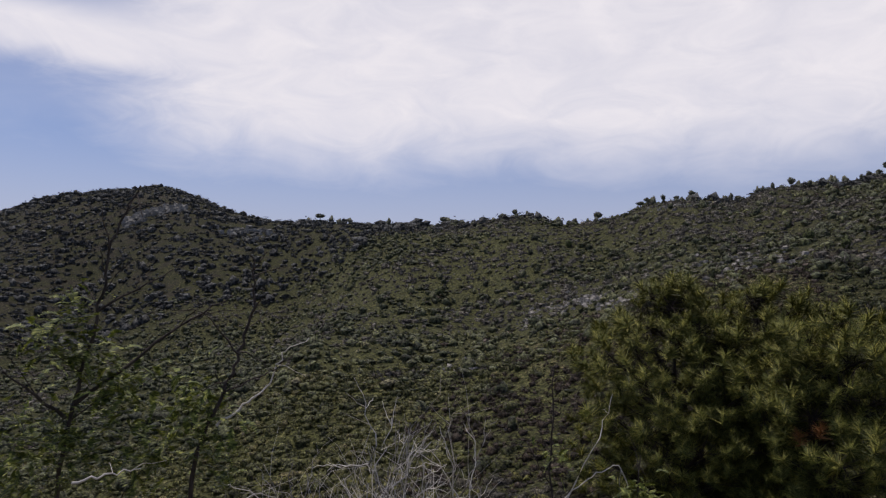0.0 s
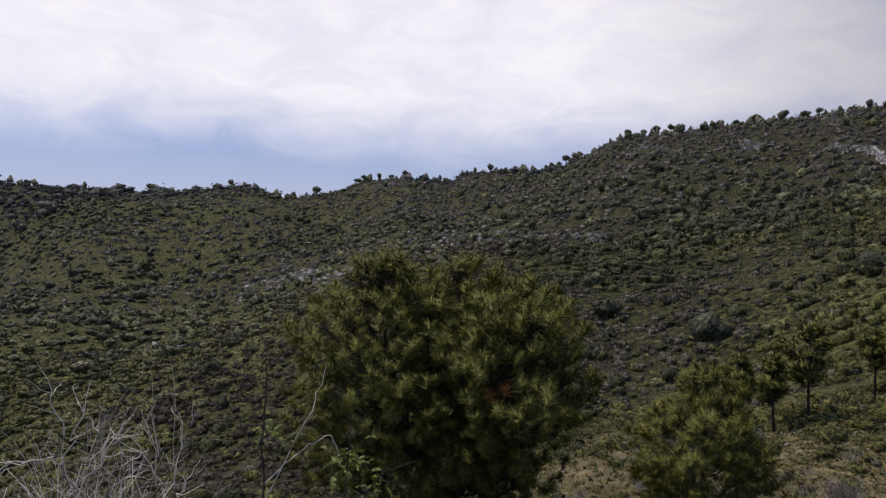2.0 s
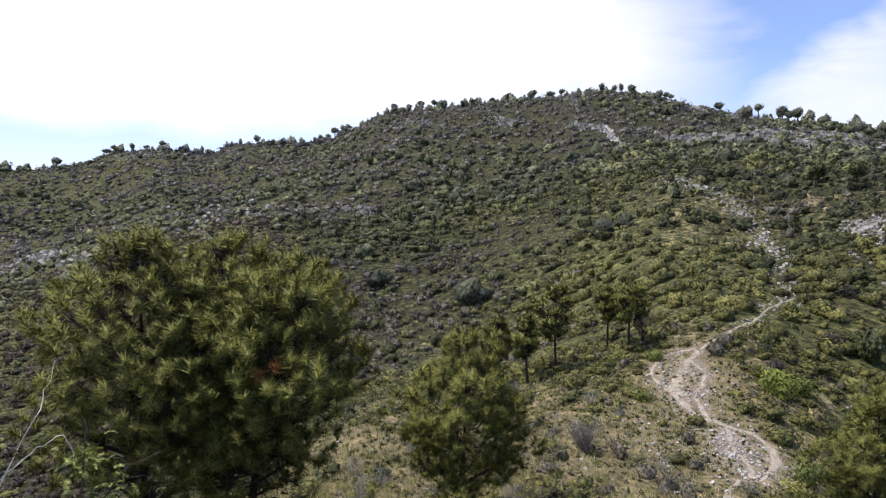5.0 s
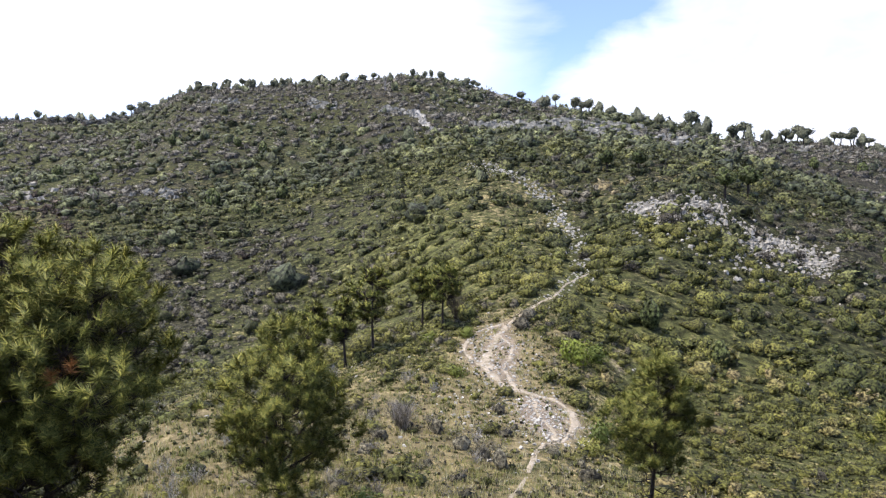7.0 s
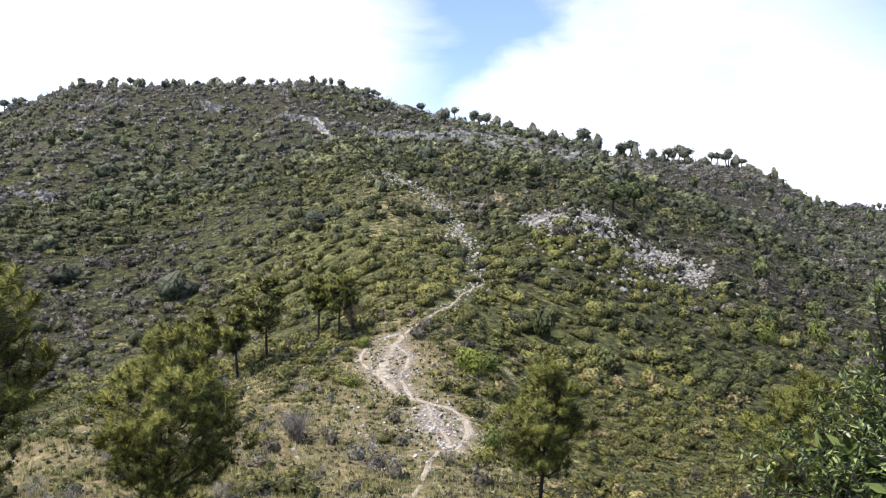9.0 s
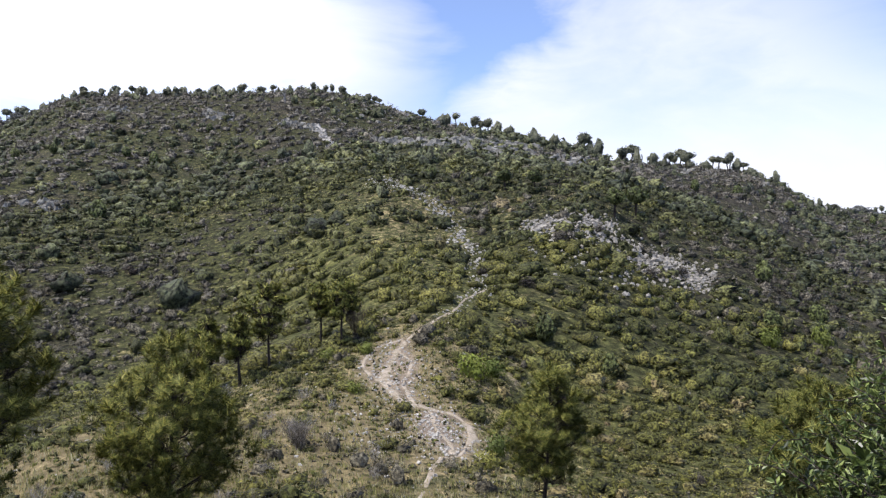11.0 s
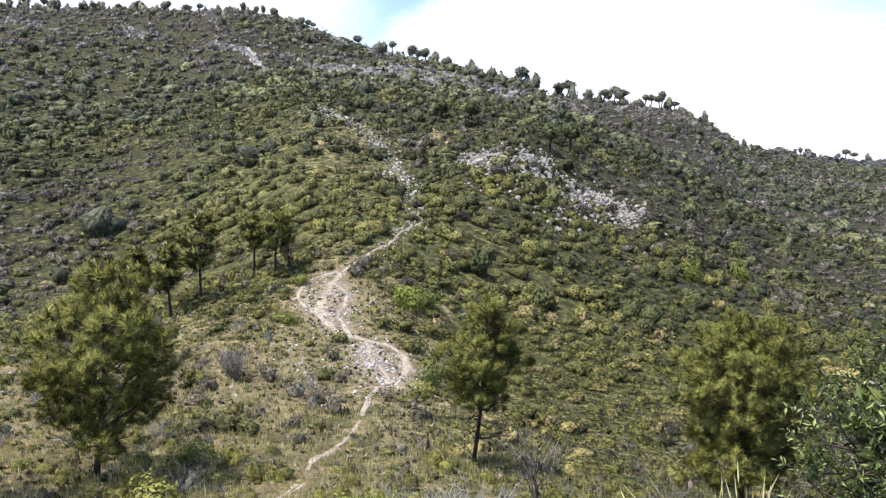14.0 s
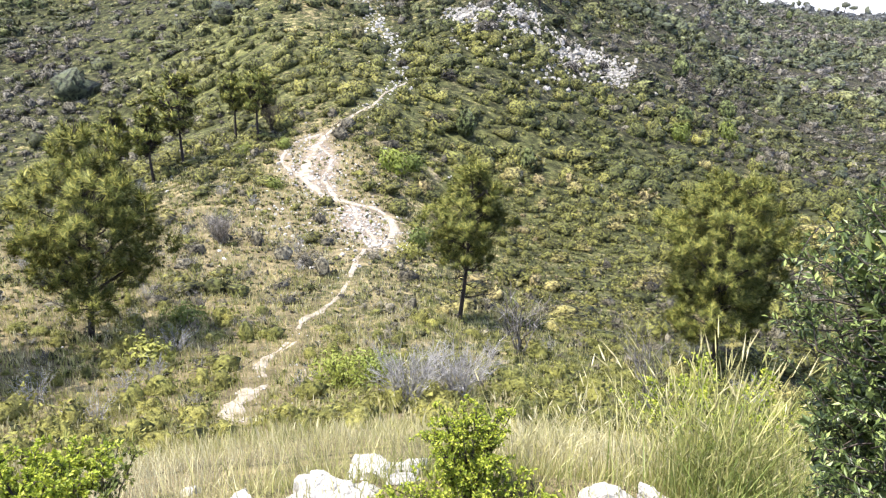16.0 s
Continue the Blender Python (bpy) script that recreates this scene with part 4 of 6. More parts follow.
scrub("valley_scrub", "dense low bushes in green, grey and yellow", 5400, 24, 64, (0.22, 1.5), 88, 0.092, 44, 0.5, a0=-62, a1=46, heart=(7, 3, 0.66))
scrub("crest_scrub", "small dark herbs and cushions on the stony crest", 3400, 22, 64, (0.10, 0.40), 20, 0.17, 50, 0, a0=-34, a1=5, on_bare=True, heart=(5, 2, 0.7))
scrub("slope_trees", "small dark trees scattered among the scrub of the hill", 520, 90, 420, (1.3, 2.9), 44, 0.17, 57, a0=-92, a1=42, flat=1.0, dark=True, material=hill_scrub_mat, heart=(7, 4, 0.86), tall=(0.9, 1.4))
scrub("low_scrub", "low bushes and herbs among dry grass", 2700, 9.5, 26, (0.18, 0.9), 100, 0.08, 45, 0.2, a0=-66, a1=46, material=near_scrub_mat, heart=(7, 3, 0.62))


def undergrowth(name, label, count, r0, r1, size, seed, a0=-98, a1=50):
    """Herbs and low twigs that fill the gaps between the bushes."""
    g = np.random.default_rng(seed)
    x, y, r, az = scatter(g, count, r0, r1, a0, a1)
    ok = (r < np.interp(az, _ca, _cr) + 6) & (from_trail(x, y) > 0.6) & (g.random(count) > 0.4 * dryness(x, y))
    x, y, r, az = x[ok], y[ok], r[ok], az[ok]
    t = tones(g, x, y, r, az)
    # greens a step darker, painting shade into the gaps between bushes
    t = np.where(t > 0.5, t - 0.2, t)
    n = len(x)
    s = size * g.uniform(0.5, 1.3, n) * np.clip(r / 130, 0.55, 1.8)
    a = g.uniform(0, 2 * math.pi, (n, 1)) + np.array([[0.0, 2.1, 4.2]]) + g.normal(0, 0.4, (n, 3))
    d = np.stack([np.cos(a), np.sin(a), np.zeros((n, 3))], -1)
    w = np.stack([-np.sin(a), np.cos(a), np.zeros((n, 3))], -1)
    c = np.stack([x, y, ground(x, y)], -1)[:, None]
    S = s[:, None, None]
    base = c - d * S * 0.15
    tip = c + d * S * g.uniform(0.5, 1.1, (n, 3, 1)) + np.array([0, 0, 1.0]) * S * g.uniform(0.35, 1.0, (n, 3, 1))
    V = np.stack([base - w * S * 0.55, base + w * S * 0.55, tip], 2).reshape(-1, 3)
    ob = new(name, make_mesh(name, V, np.arange(len(V)).reshape(-1, 3), scrub_mat, False, np.repeat(t, 9)))
    tagged(ob, label, "undergrowth", kind="stuff")


undergrowth("slope_undergrowth", "low herbs and twigs between the bushes of the slopes", 12000, 50, 170, 0.3, 46)
undergrowth("valley_undergrowth", "low herbs between the bushes of the valley", 18000, 12, 55, 0.32, 48, -66, 45)

# ---------------------------------------------------------------- rocks
def block(g, squash):
    """A broken block of rock with eight uneven corners, as triangles."""
    c = np.array([[x, y, z] for z in (-1, 1) for y in (-1, 1) for x in (-1, 1)], float)
    c[4:, :2] *= g.uniform(0.6, 0.95, (4, 1))
    c = (c + g.normal(0, 0.2, c.shape)) * 0.72 * np.array(squash)
    quads = [[0, 2, 3, 1], [4, 5, 7, 6], [0, 1, 5, 4], [1, 3, 7, 5], [3, 2, 6, 7], [2, 0, 4, 6]]
    return c, np.array([t for q in quads for t in ([q[0], q[1], q[2]], [q[0], q[2], q[3]])])


def rock_field(name, label, places, sizes, seed, sink=0.25, squash=(1, 0.8, 0.75), material=None, tilt=0.3):
    """Boulders over a stretch of hillside, in one mesh."""
    g = np.random.default_rng(seed)
    kinds = [block(np.random.default_rng(seed + k), squash) for k in range(6)]
    P = np.asarray(places)
    z = ground(P[:, 0], P[:, 1]) + sizes * (0.5 - sink) * 0.5
    which = g.integers(0, 6, len(P))
    out = []
    for k, (tv, tf) in enumerate(kinds):
        m = np.where(which == k)[0]
        if len(m):
            R = turns(np.array([[0, 0, 1.0]]) + g.normal(0, tilt, (len(m), 3)), g)
            out.append((spread(tv, R, np.column_stack([P[m], z[m]]), sizes[m]), faces_of(len(m), len(tv), tf)))
    V, F = join(out)
    ob = new(name, make_mesh(name, V, F, material or hill_rock_mat))
    tagged(ob, label, "rocks", kind="stuff")


def along(g, points, n, across):
    """Places strewn about a line given by bearings and distances."""
    P = np.array([xy(a, r) for a, r in points])
    s = g.uniform(0, len(P) - 1, n)
    i = np.minimum(s.astype(int), len(P) - 2)
    f = (s - i)[:, None]
    return P[i] * (1 - f) + P[i + 1] * f + g.normal(0, across, (n, 2))


rock_field("rock_outcrop", "pale broken limestone outcrop on the slope", OUTCROP, 0.05 + 0.40 * _g.random(len(OUTCROP)) ** 2.8, 61, sink=0.1, squash=(1.1, 0.8, 0.8), material=scree_mat, tilt=0.35)
rock_field("rock_band", "grey limestone ledge below the hilltop", BAND, 0.3 + 0.95 * _g.random(len(BAND)) ** 2.0, 62, squash=(1.3, 0.9, 1.0), material=weathered_mat, tilt=0.12)
rock_field("rock_scar", "bright bare limestone scar on the hillside", SCAR, _g.uniform(0.35, 1.0, len(SCAR)), 63, material=limestone_mat, tilt=0.4)
rock_field("rock_ledge", "grey rock ledges below the ridge", LEDGES, 0.3 + 0.8 * _g.random(len(LEDGES)) ** 1.8, 64, squash=(1.3, 0.9, 0.8), material=weathered_mat, tilt=0.15)
rock_field("rock_slide", "pinkish broken rock on the burnt slope", SLIDE, 0.2 + 0.95 * _g.random(len(SLIDE)) ** 2.2, 65, material=scree_mat, tilt=0.3)
rock_field("mountain_cliff", "grey cliff bands on the far mountain", CLIFF, _g.uniform(1.5, 3.8, len(CLIFF)), 60, squash=(1.3, 0.9, 0.8), material=weathered_mat, tilt=0.12)
# pale man-made strip on the far ridge, stood in for by limestone blocks
_b = _g.uniform(27.5, 37, 150)
_t = np.array([xy(a, crest(a) - _g.uniform(3, 9)) for a in _b])
rock_field("ridge_rocks", "pale man-made strip along the far ridge, built of rock blocks", _t, _g.uniform(0.7, 1.6, 150), 69, squash=(1.6, 1, 0.6), material=limestone_mat, tilt=0.1)
_b = _g.uniform(-8, 1, 160)
_t = np.array([xy(a, crest(a) - _g.uniform(1, 9)) for a in _b])
rock_field("summit_rocks", "pale rocks strewn over the hilltop", _t, _g.uniform(0.3, 1.1, 160), 70, material=scree_mat, tilt=0.2)
_x, _y, _r, _a = scatter(_g, 1500, 60, 330)
rock_field("loose_rocks", "scattered grey stones among the scrub", np.stack([_x, _y], -1), _g.uniform(0.1, 0.42, 1500) * np.clip(_r / 160, 0.5, 1.3), 66, tilt=0.3)
_x, _y, _r, _a = scatter(_g, 700, 12, 62, -34, 8)
_t = np.vstack([ALL_TRAILS[_g.integers(0, len(ALL_TRAILS), 700)] + _g.normal(0, 0.75, (700, 2)), np.stack([_x, _y], -1), along(_g, [(0.8, 35), (-0.6, 42)], 420, 0.9), along(_g, [(-2.5, 44), (-4.5, 57)], 520, 1.7), along(_g, [(-4.5, 36), (-4, 44)], 260, 1.6)])
_t = np.vstack([_t, UPPER_TRAIL[_g.integers(0, len(UPPER_TRAIL), 90)] + _g.normal(0, 0.7, (90, 2)), along(_g, [(-1.8, 119), (-5, 128)], 120, 1.5)])
rock_field("path_stones", "small pale stones strewn beside the footpath", _t, (0.025 + 0.12 * _g.random(len(_t)) ** 2.5) * np.where(np.hypot(_t[:, 0], _t[:, 1]) > 70, 1.6, np.where(np.hypot(_t[:, 0], _t[:, 1]) < 30, 0.4, 1.0)), 67, material=limestone_mat, tilt=0.3)
_t = STONY_TRACK[(len(STONY_TRACK) * _g.random(460) ** 0.8).astype(int)] + _g.normal(0, 1.1, (460, 2))
rock_field("track_stones", "pale stones marking the track up the spur", _t, 0.08 + 0.25 * _g.random(460) ** 2, 68, material=limestone_mat, tilt=0.3)

# ---------------------------------------------------------------- trees
def tuft_template(g, n, length, width):
    """A brush of pine needles about +z."""
    a = g.uniform(0, 2 * math.pi, n)
    lean = np.radians(5 + 84 * g.random(n) ** 0.8)
    d = np.stack([np.sin(lean) * np.cos(a), np.sin(lean) * np.sin(a), np.cos(lean)], -1)
    base = np.stack([np.zeros(n), np.zeros(n), g.uniform(-0.5, 0.4, n) * length], -1)
    side = unit(np.cross(d, g.normal(size=(n, 3)))) * width * 0.5
    tip = base + d * (length * g.uniform(0.75, 1.1, n))[:, None] - np.array([0, 0, 0.1 * length])
    return np.stack([base - side, base + side, tip], 1).reshape(-1, 3), np.repeat(unit(d + [0, 0, 0.45]), 3, 0)


def face_out(V, N):
    """Turns each triangle so that its face looks along its normals."""
    V = V.reshape(-1, 3, 3).copy()
    wrong = (np.cross(V[:, 1] - V[:, 0], V[:, 2] - V[:, 0]) * N[::3]).sum(-1) < 0
    V[wrong] = V[wrong][:, [1, 0, 2]]
    return V.reshape(-1, 3)


def pine(name, label, place, height, crown_base, radius, limbs, per_limb, needles=120, length=0.29, width=0.0145, lean=(0, 0), seed=1, trunk_r=0.13, group="", brown=None, top=0.62, bare_limbs=0, core_share=0.45):
    """A pine: trunk, limbs with twigs, and brushes of needles at their ends."""
    g = np.random.default_rng(seed)
    tree = thing(name, place, label, "tree", group)
    n = 9
    s = np.linspace(0, 1, n)
    P = np.stack([lean[0] * s + 0.05 * np.sin(s * 5 + seed), lean[1] * s + 0.05 * np.cos(s * 4 + seed), s * height * 0.95 - 0.15], -1)
    part("trunk", *tube(P, trunk_r * (1 - s * 0.86), 8), bark_mat, tree, smooth=True)
    tuft = [tuft_template(np.random.default_rng(seed * 10 + k), needles, length, width) for k in range(4)]
    tri = np.arange(needles * 3).reshape(-1, 3)
    # inner brushes in bark colour, added to darken the crown's shaded heart
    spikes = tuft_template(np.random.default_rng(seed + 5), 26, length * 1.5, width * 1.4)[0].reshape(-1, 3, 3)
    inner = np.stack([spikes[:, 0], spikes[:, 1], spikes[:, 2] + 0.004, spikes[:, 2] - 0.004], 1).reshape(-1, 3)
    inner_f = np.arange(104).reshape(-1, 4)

    def axis_at(h):
        return np.array([np.interp(h / (height * 0.95), s, P[:, 0]), np.interp(h / (height * 0.95), s, P[:, 1]), h])

    def reach(f):
        return radius * (1 - np.clip(f, 0, 1) ** 2.4) ** top * np.minimum(1, 0.62 + 0.9 * f)

    for i in range(limbs):
        f = (i + 0.5) / limbs
        h = crown_base + (height - crown_base) * f ** 0.92
        a = i * 2.39996 + g.uniform(-0.3, 0.3) + seed
        R = float(reach(f)) * g.uniform(0.6, 1.2) * (1 + 0.16 * math.sin(2 * a + seed) + 0.12 * math.sin(3 * a + 7 * f)) + 0.12
        out = np.array([math.cos(a), math.sin(a), 0])
        start = axis_at(max(crown_base * 0.7, h - 0.45 * R))
        end = axis_at(h) + out * R * 0.86 + [0, 0, 0.06 * R]
        L = bent(start, end, -0.05 * R, 7, 0.03, g)
        pieces = [tube(L, np.linspace(0.022 + 0.018 * R, 0.008, 7) * (trunk_r / 0.13), 5)]
        side = np.array([-out[1], out[0], 0])
        up = np.array([0, 0, 1.0])
        pads = [(L[6], 1.0), (L[4] + side * R * 0.34 + up * 0.1 * R, 0.8), (L[4] - side * R * 0.34 + up * 0.14 * R, 0.8)]
        pos, d = [], []
        for c, k in pads[:3 if R > 0.5 * radius else 2]:
            m = max(3, int(per_limb * k * (0.3 + 0.7 * R / radius)))
            v = unit(g.normal(size=(m, 3)) + up * 0.55 + out * 0.35)
            rad = (0.14 * radius + 0.12 * R) * k
            pos.append(c + v * [1.15, 1.15, 0.75] * (rad * g.uniform(0.75, 1.1, m))[:, None])
            d.append(unit(v * 0.75 + up * 0.6 + g.normal(0, 0.2, (m, 3))))
            pieces.append(tube(bent(L[3], c, 0.02, 4), [0.014, 0.012, 0.010, 0.007], 4))
            for p in pos[-1][::3]:
                pieces.append(tube(bent(c, p, -0.02, 3), [0.008, 0.006, 0.004], 3))
        pos, d = np.concatenate(pos), np.concatenate(d)
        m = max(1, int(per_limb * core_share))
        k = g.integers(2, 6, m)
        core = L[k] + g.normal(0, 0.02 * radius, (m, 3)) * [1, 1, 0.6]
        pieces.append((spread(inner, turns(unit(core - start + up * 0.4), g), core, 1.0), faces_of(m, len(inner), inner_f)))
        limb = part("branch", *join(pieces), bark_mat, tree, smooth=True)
        V, Q = [], []
        mid = axis_at(crown_base + 0.4 * (height - crown_base))
        for p, dd in zip(pos, d):
            R3 = turns(dd[None], g)
            tv, tn = tuft[int(g.integers(4))]
            V.append(spread(tv, R3, p[None], g.uniform(0.75, 1.25)))
            Q.append(unit(spread(tn, R3, np.zeros((1, 3))) + 0.7 * unit(p - mid)))
        V, Q = np.concatenate(V), np.concatenate(Q)
        part("needles", face_out(V, Q), np.arange(len(V)).reshape(-1, 3), needle_mat, limb, normals=Q)
    if brown:
        V2 = spread(tuft[0][0], turns(np.array([[0, 0, 1.0]] * 2) + g.normal(0, 0.4, (2, 3)), g), np.array(brown) + g.normal(0, 0.12, (2, 3)), 1.0)
        part("needles", V2, faces_of(2, needles * 3, tri), dead_needle_mat, tree, "withered brown needles")
    for i in range(bare_limbs):
        a, h = i * 2.1 + seed, crown_base * (0.45 + 0.75 * i / bare_limbs)
        e = axis_at(h) + np.array([math.cos(a), math.sin(a), 0.22]) * radius * g.uniform(0.45, 0.85)
        L = bent(axis_at(h), e, -0.1, 6, 0.06, g)
        dry = [tube(L, np.linspace(0.028, 0.008, 6), 4)]
        for k in (2, 3, 4):
            dry.append(tube(bent(L[k], L[k] + g.normal(0, 0.3, 3) + (L[5] - L[k]) * 0.5, 0, 4, 0.03, g), [0.012, 0.01, 0.007, 0.004], 3))
        part("branch", *join(dry), bark_mat, tree, "bare dead branch", True)
    V = spread(tuft[1][0], turns(np.array([[0, 0, 1.0]] * 6) + g.normal(0, 0.25, (6, 3)), g), axis_at(height * 0.95) + g.normal(0, 0.16, (6, 3)), 1.0)
    part("needles", V, faces_of(6, needles * 3, tri), needle_mat, tree)
    return tree


NEAR_PINES = "pines below the viewpoint"
pine("pine_tree", "large dense dark green pine with long needles", spot(-44.9, 19.8), 8.7, 2.6, 3.35, 48, 10.7, lean=(-0.1, -0.1), seed=3, trunk_r=0.16, top=0.85, bare_limbs=12, group=NEAR_PINES)
pine("pine_tree", "tall dark green pine with many dead lower branches", spot(-39.4, 20.2), 8.2, 2.3, 2.6, 40, 10.7, seed=8, trunk_r=0.14, bare_limbs=9, group=NEAR_PINES)
pine("pine_tree", "leaning dark green pine with a withered brown tuft", spot(-38.1, 19.6), 7.5, 1.8, 2.7, 42, 10.7, lean=(1.0, 0.75), seed=4, trunk_r=0.13, bare_limbs=10, group=NEAR_PINES, brown=(1.75, -1.2, 5.0))
pine("pine_tree", "young bushy green pine standing among dry grass", spot(-21.5, 22), 6.0, 1.3, 2.25, 32, 11.0, lean=(0.45, 0), seed=5, trunk_r=0.10, top=1.15, bare_limbs=7, core_share=0.12, group=NEAR_PINES)
pine("pine_tree", "slim green pine with a bare lower trunk", spot(7.8, 24.3), 5.8, 2.15, 1.5, 25, 8.0, seed=6, trunk_r=0.09, top=0.95, bare_limbs=9, core_share=0.15, group=NEAR_PINES, lean=(0.5, 0))
pine("pine_tree", "dense round olive green pine on the slope", spot(28.8, 22.4), 6.1, 1.4, 2.05, 34, 11.8, seed=7, core_share=0.25, trunk_r=0.10, group=NEAR_PINES)
RIDGE_PINES = "pines on the spur"
for _i, (_az, _r, _h, _w, _cb) in enumerate([(-18.0, 56, 5.3, 1.3, 2.3), (-15.8, 53, 5.0, 1.1, 2.0), (-13.5, 54, 6.2, 1.7, 2.4), (-7.85, 60, 5.4, 1.55, 2.6), (-9.5, 62.5, 5.0, 1.2, 2.4)]):
    pine("pine_tree", ("thin dark pine with a bare trunk", "spindly green pine with a bare trunk", "tall dark green pine with a thick trunk",
                       "olive pine with a flat open crown", "slender olive pine with an open crown")[_i],
         spot(_az, _r), _h, _cb, _w, 14, 6, 30, 0.42, 0.06, seed=20 + _i, trunk_r=0.12, group=RIDGE_PINES)


def far_tree(label, seed, height, crown_w, crown_h, leaves, lumps, open_crown, crown_mat=None):
    """A tree for the skyline: a forked trunk under a crown of leaf clumps."""
    g = np.random.default_rng(seed)
    tree = thing("ridge_tree", (0, 0, -60), label, "tree", "trees along the ridge")
    P = bent((0, 0, -0.3), (g.normal(0, 0.2), g.normal(0, 0.2), height - crown_h * 0.8), 0, 6, 0.06, g)
    woods = [tube(P, np.linspace(0.22, 0.10, 6), 6)]
    for k in range(4):
        a = k * 1.7 + g.uniform(0, 1)
        e = P[-1] + np.array([math.cos(a) * crown_w * 0.6, math.sin(a) * crown_w * 0.6, crown_h * 0.2])
        woods.append(tube(bent(P[3 + k % 2], e, 0.1, 4, 0.05, g), [0.10, 0.07, 0.05, 0.03], 4))
    part("trunk", *join(woods), bark_mat, tree, smooth=True)
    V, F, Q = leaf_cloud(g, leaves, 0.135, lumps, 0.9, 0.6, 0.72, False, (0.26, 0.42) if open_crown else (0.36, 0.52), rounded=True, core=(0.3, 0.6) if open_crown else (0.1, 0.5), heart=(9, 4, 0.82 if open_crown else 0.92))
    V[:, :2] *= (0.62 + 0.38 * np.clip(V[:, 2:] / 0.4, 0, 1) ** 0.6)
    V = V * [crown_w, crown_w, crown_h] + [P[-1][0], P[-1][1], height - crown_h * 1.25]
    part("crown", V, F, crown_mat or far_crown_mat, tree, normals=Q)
    return tree


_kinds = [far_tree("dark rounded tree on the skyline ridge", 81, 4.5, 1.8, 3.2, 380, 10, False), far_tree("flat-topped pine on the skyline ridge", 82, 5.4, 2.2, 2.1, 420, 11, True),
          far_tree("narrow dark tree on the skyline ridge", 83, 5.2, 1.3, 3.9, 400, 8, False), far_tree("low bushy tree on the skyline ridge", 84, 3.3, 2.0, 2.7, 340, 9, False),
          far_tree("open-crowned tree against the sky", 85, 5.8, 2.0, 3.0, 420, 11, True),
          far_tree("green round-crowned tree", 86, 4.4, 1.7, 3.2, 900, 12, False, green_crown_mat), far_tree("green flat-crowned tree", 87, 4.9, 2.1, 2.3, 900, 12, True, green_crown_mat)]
# bearing and kind of the trees that stand out on the ridge
WEST_TREES = [(-73, 3), (-72.2, 0), (-71.2, 3), (-69, 3), (-67.6, 0), (-65.2, 3), (-62.8, 4), (-61.6, 3), (-59.1, 3), (-58.3, 0), (-57.3, 3), (-56.2, 0), (-55.1, 3), (-53.8, 0), (-52.6, 3), (-51.5, 0), (-50, 3),
              (-47.9, 0), (-47, 3), (-46.4, 2), (-44.9, 1), (-43.9, 3), (-43, 3), (-42.2, 0), (-41.4, 3), (-40.4, 3), (-38.9, 0), (-38.2, 2), (-37.4, 3), (-36.5, 0), (-35.6, 3), (-34.9, 2), (-33.9, 0), (-32.6, 3), (-31.6, 0),
              (-30.2, 2), (-29, 0), (-27.3, 2), (-26.6, 0), (-25.7, 2), (-25, 0), (-22.1, 0)]
EAST_TREES = [(-21.4, 3), (-20, 3), (-19.3, 0), (-18.2, 3), (-17.2, 0), (-16.3, 3), (-14.9, 1), (-13, 3), (-11.6, 2), (-10, 3), (-8.5, 0), (-7.8, 3), (-6.4, 3), (-5.4, 3), (-4.5, 1), (-1.0, 4), (0.2, 3), (1, 0), (2.1, 3), (3.3, 1),
              (5.6, 3), (7.9, 0), (9, 3), (10.1, 3), (11, 3), (12, 0), (12.8, 3), (14.7, 0), (15.7, 0), (16.8, 0), (17.6, 3), (18.3, 4), (19.5, 1), (21.2, 1), (22.2, 1), (23.8, 3), (24.4, 3), (28.5, 0), (29.2, 3), (30.1, 0), (31, 3), (33.5, 0), (35, 1), (36.2, 0)]
_g = np.random.default_rng(9)
EXTRA = [(a, int(_g.choice([0, 0, 0, 3, 3, 4, 1]))) for a in np.concatenate([_g.uniform(-74, -36, 34), _g.uniform(-36, -4, 150)])] + [(a, int(_g.choice([0, 1, 4, 3]))) for a in _g.uniform(1, 36, 34)]
for _az, _k in WEST_TREES + EAST_TREES + EXTRA:
    _az += _g.normal(0, 0.12)
    _r = crest(_az) + _g.uniform(-9, 2)
    _s = _g.uniform(0.65, 1.15) * max(1.0, _r / 320) * (0.95 if _az > 27 else 1.6 if _az > -2 else 1.05)
    _m = Matrix.Translation(spot(_az, _r, -0.3 if _az > -2 else -0.9)) @ Matrix.Rotation(_g.uniform(0, 6.28), 4, "Z")
    _o = copy_thing(_kinds[_k], _m)
    _u = _g.uniform(0.8, 1.15)
    _o.scale = (_s * _u, _s * _u, _s * _g.uniform(0.8, 1.1))
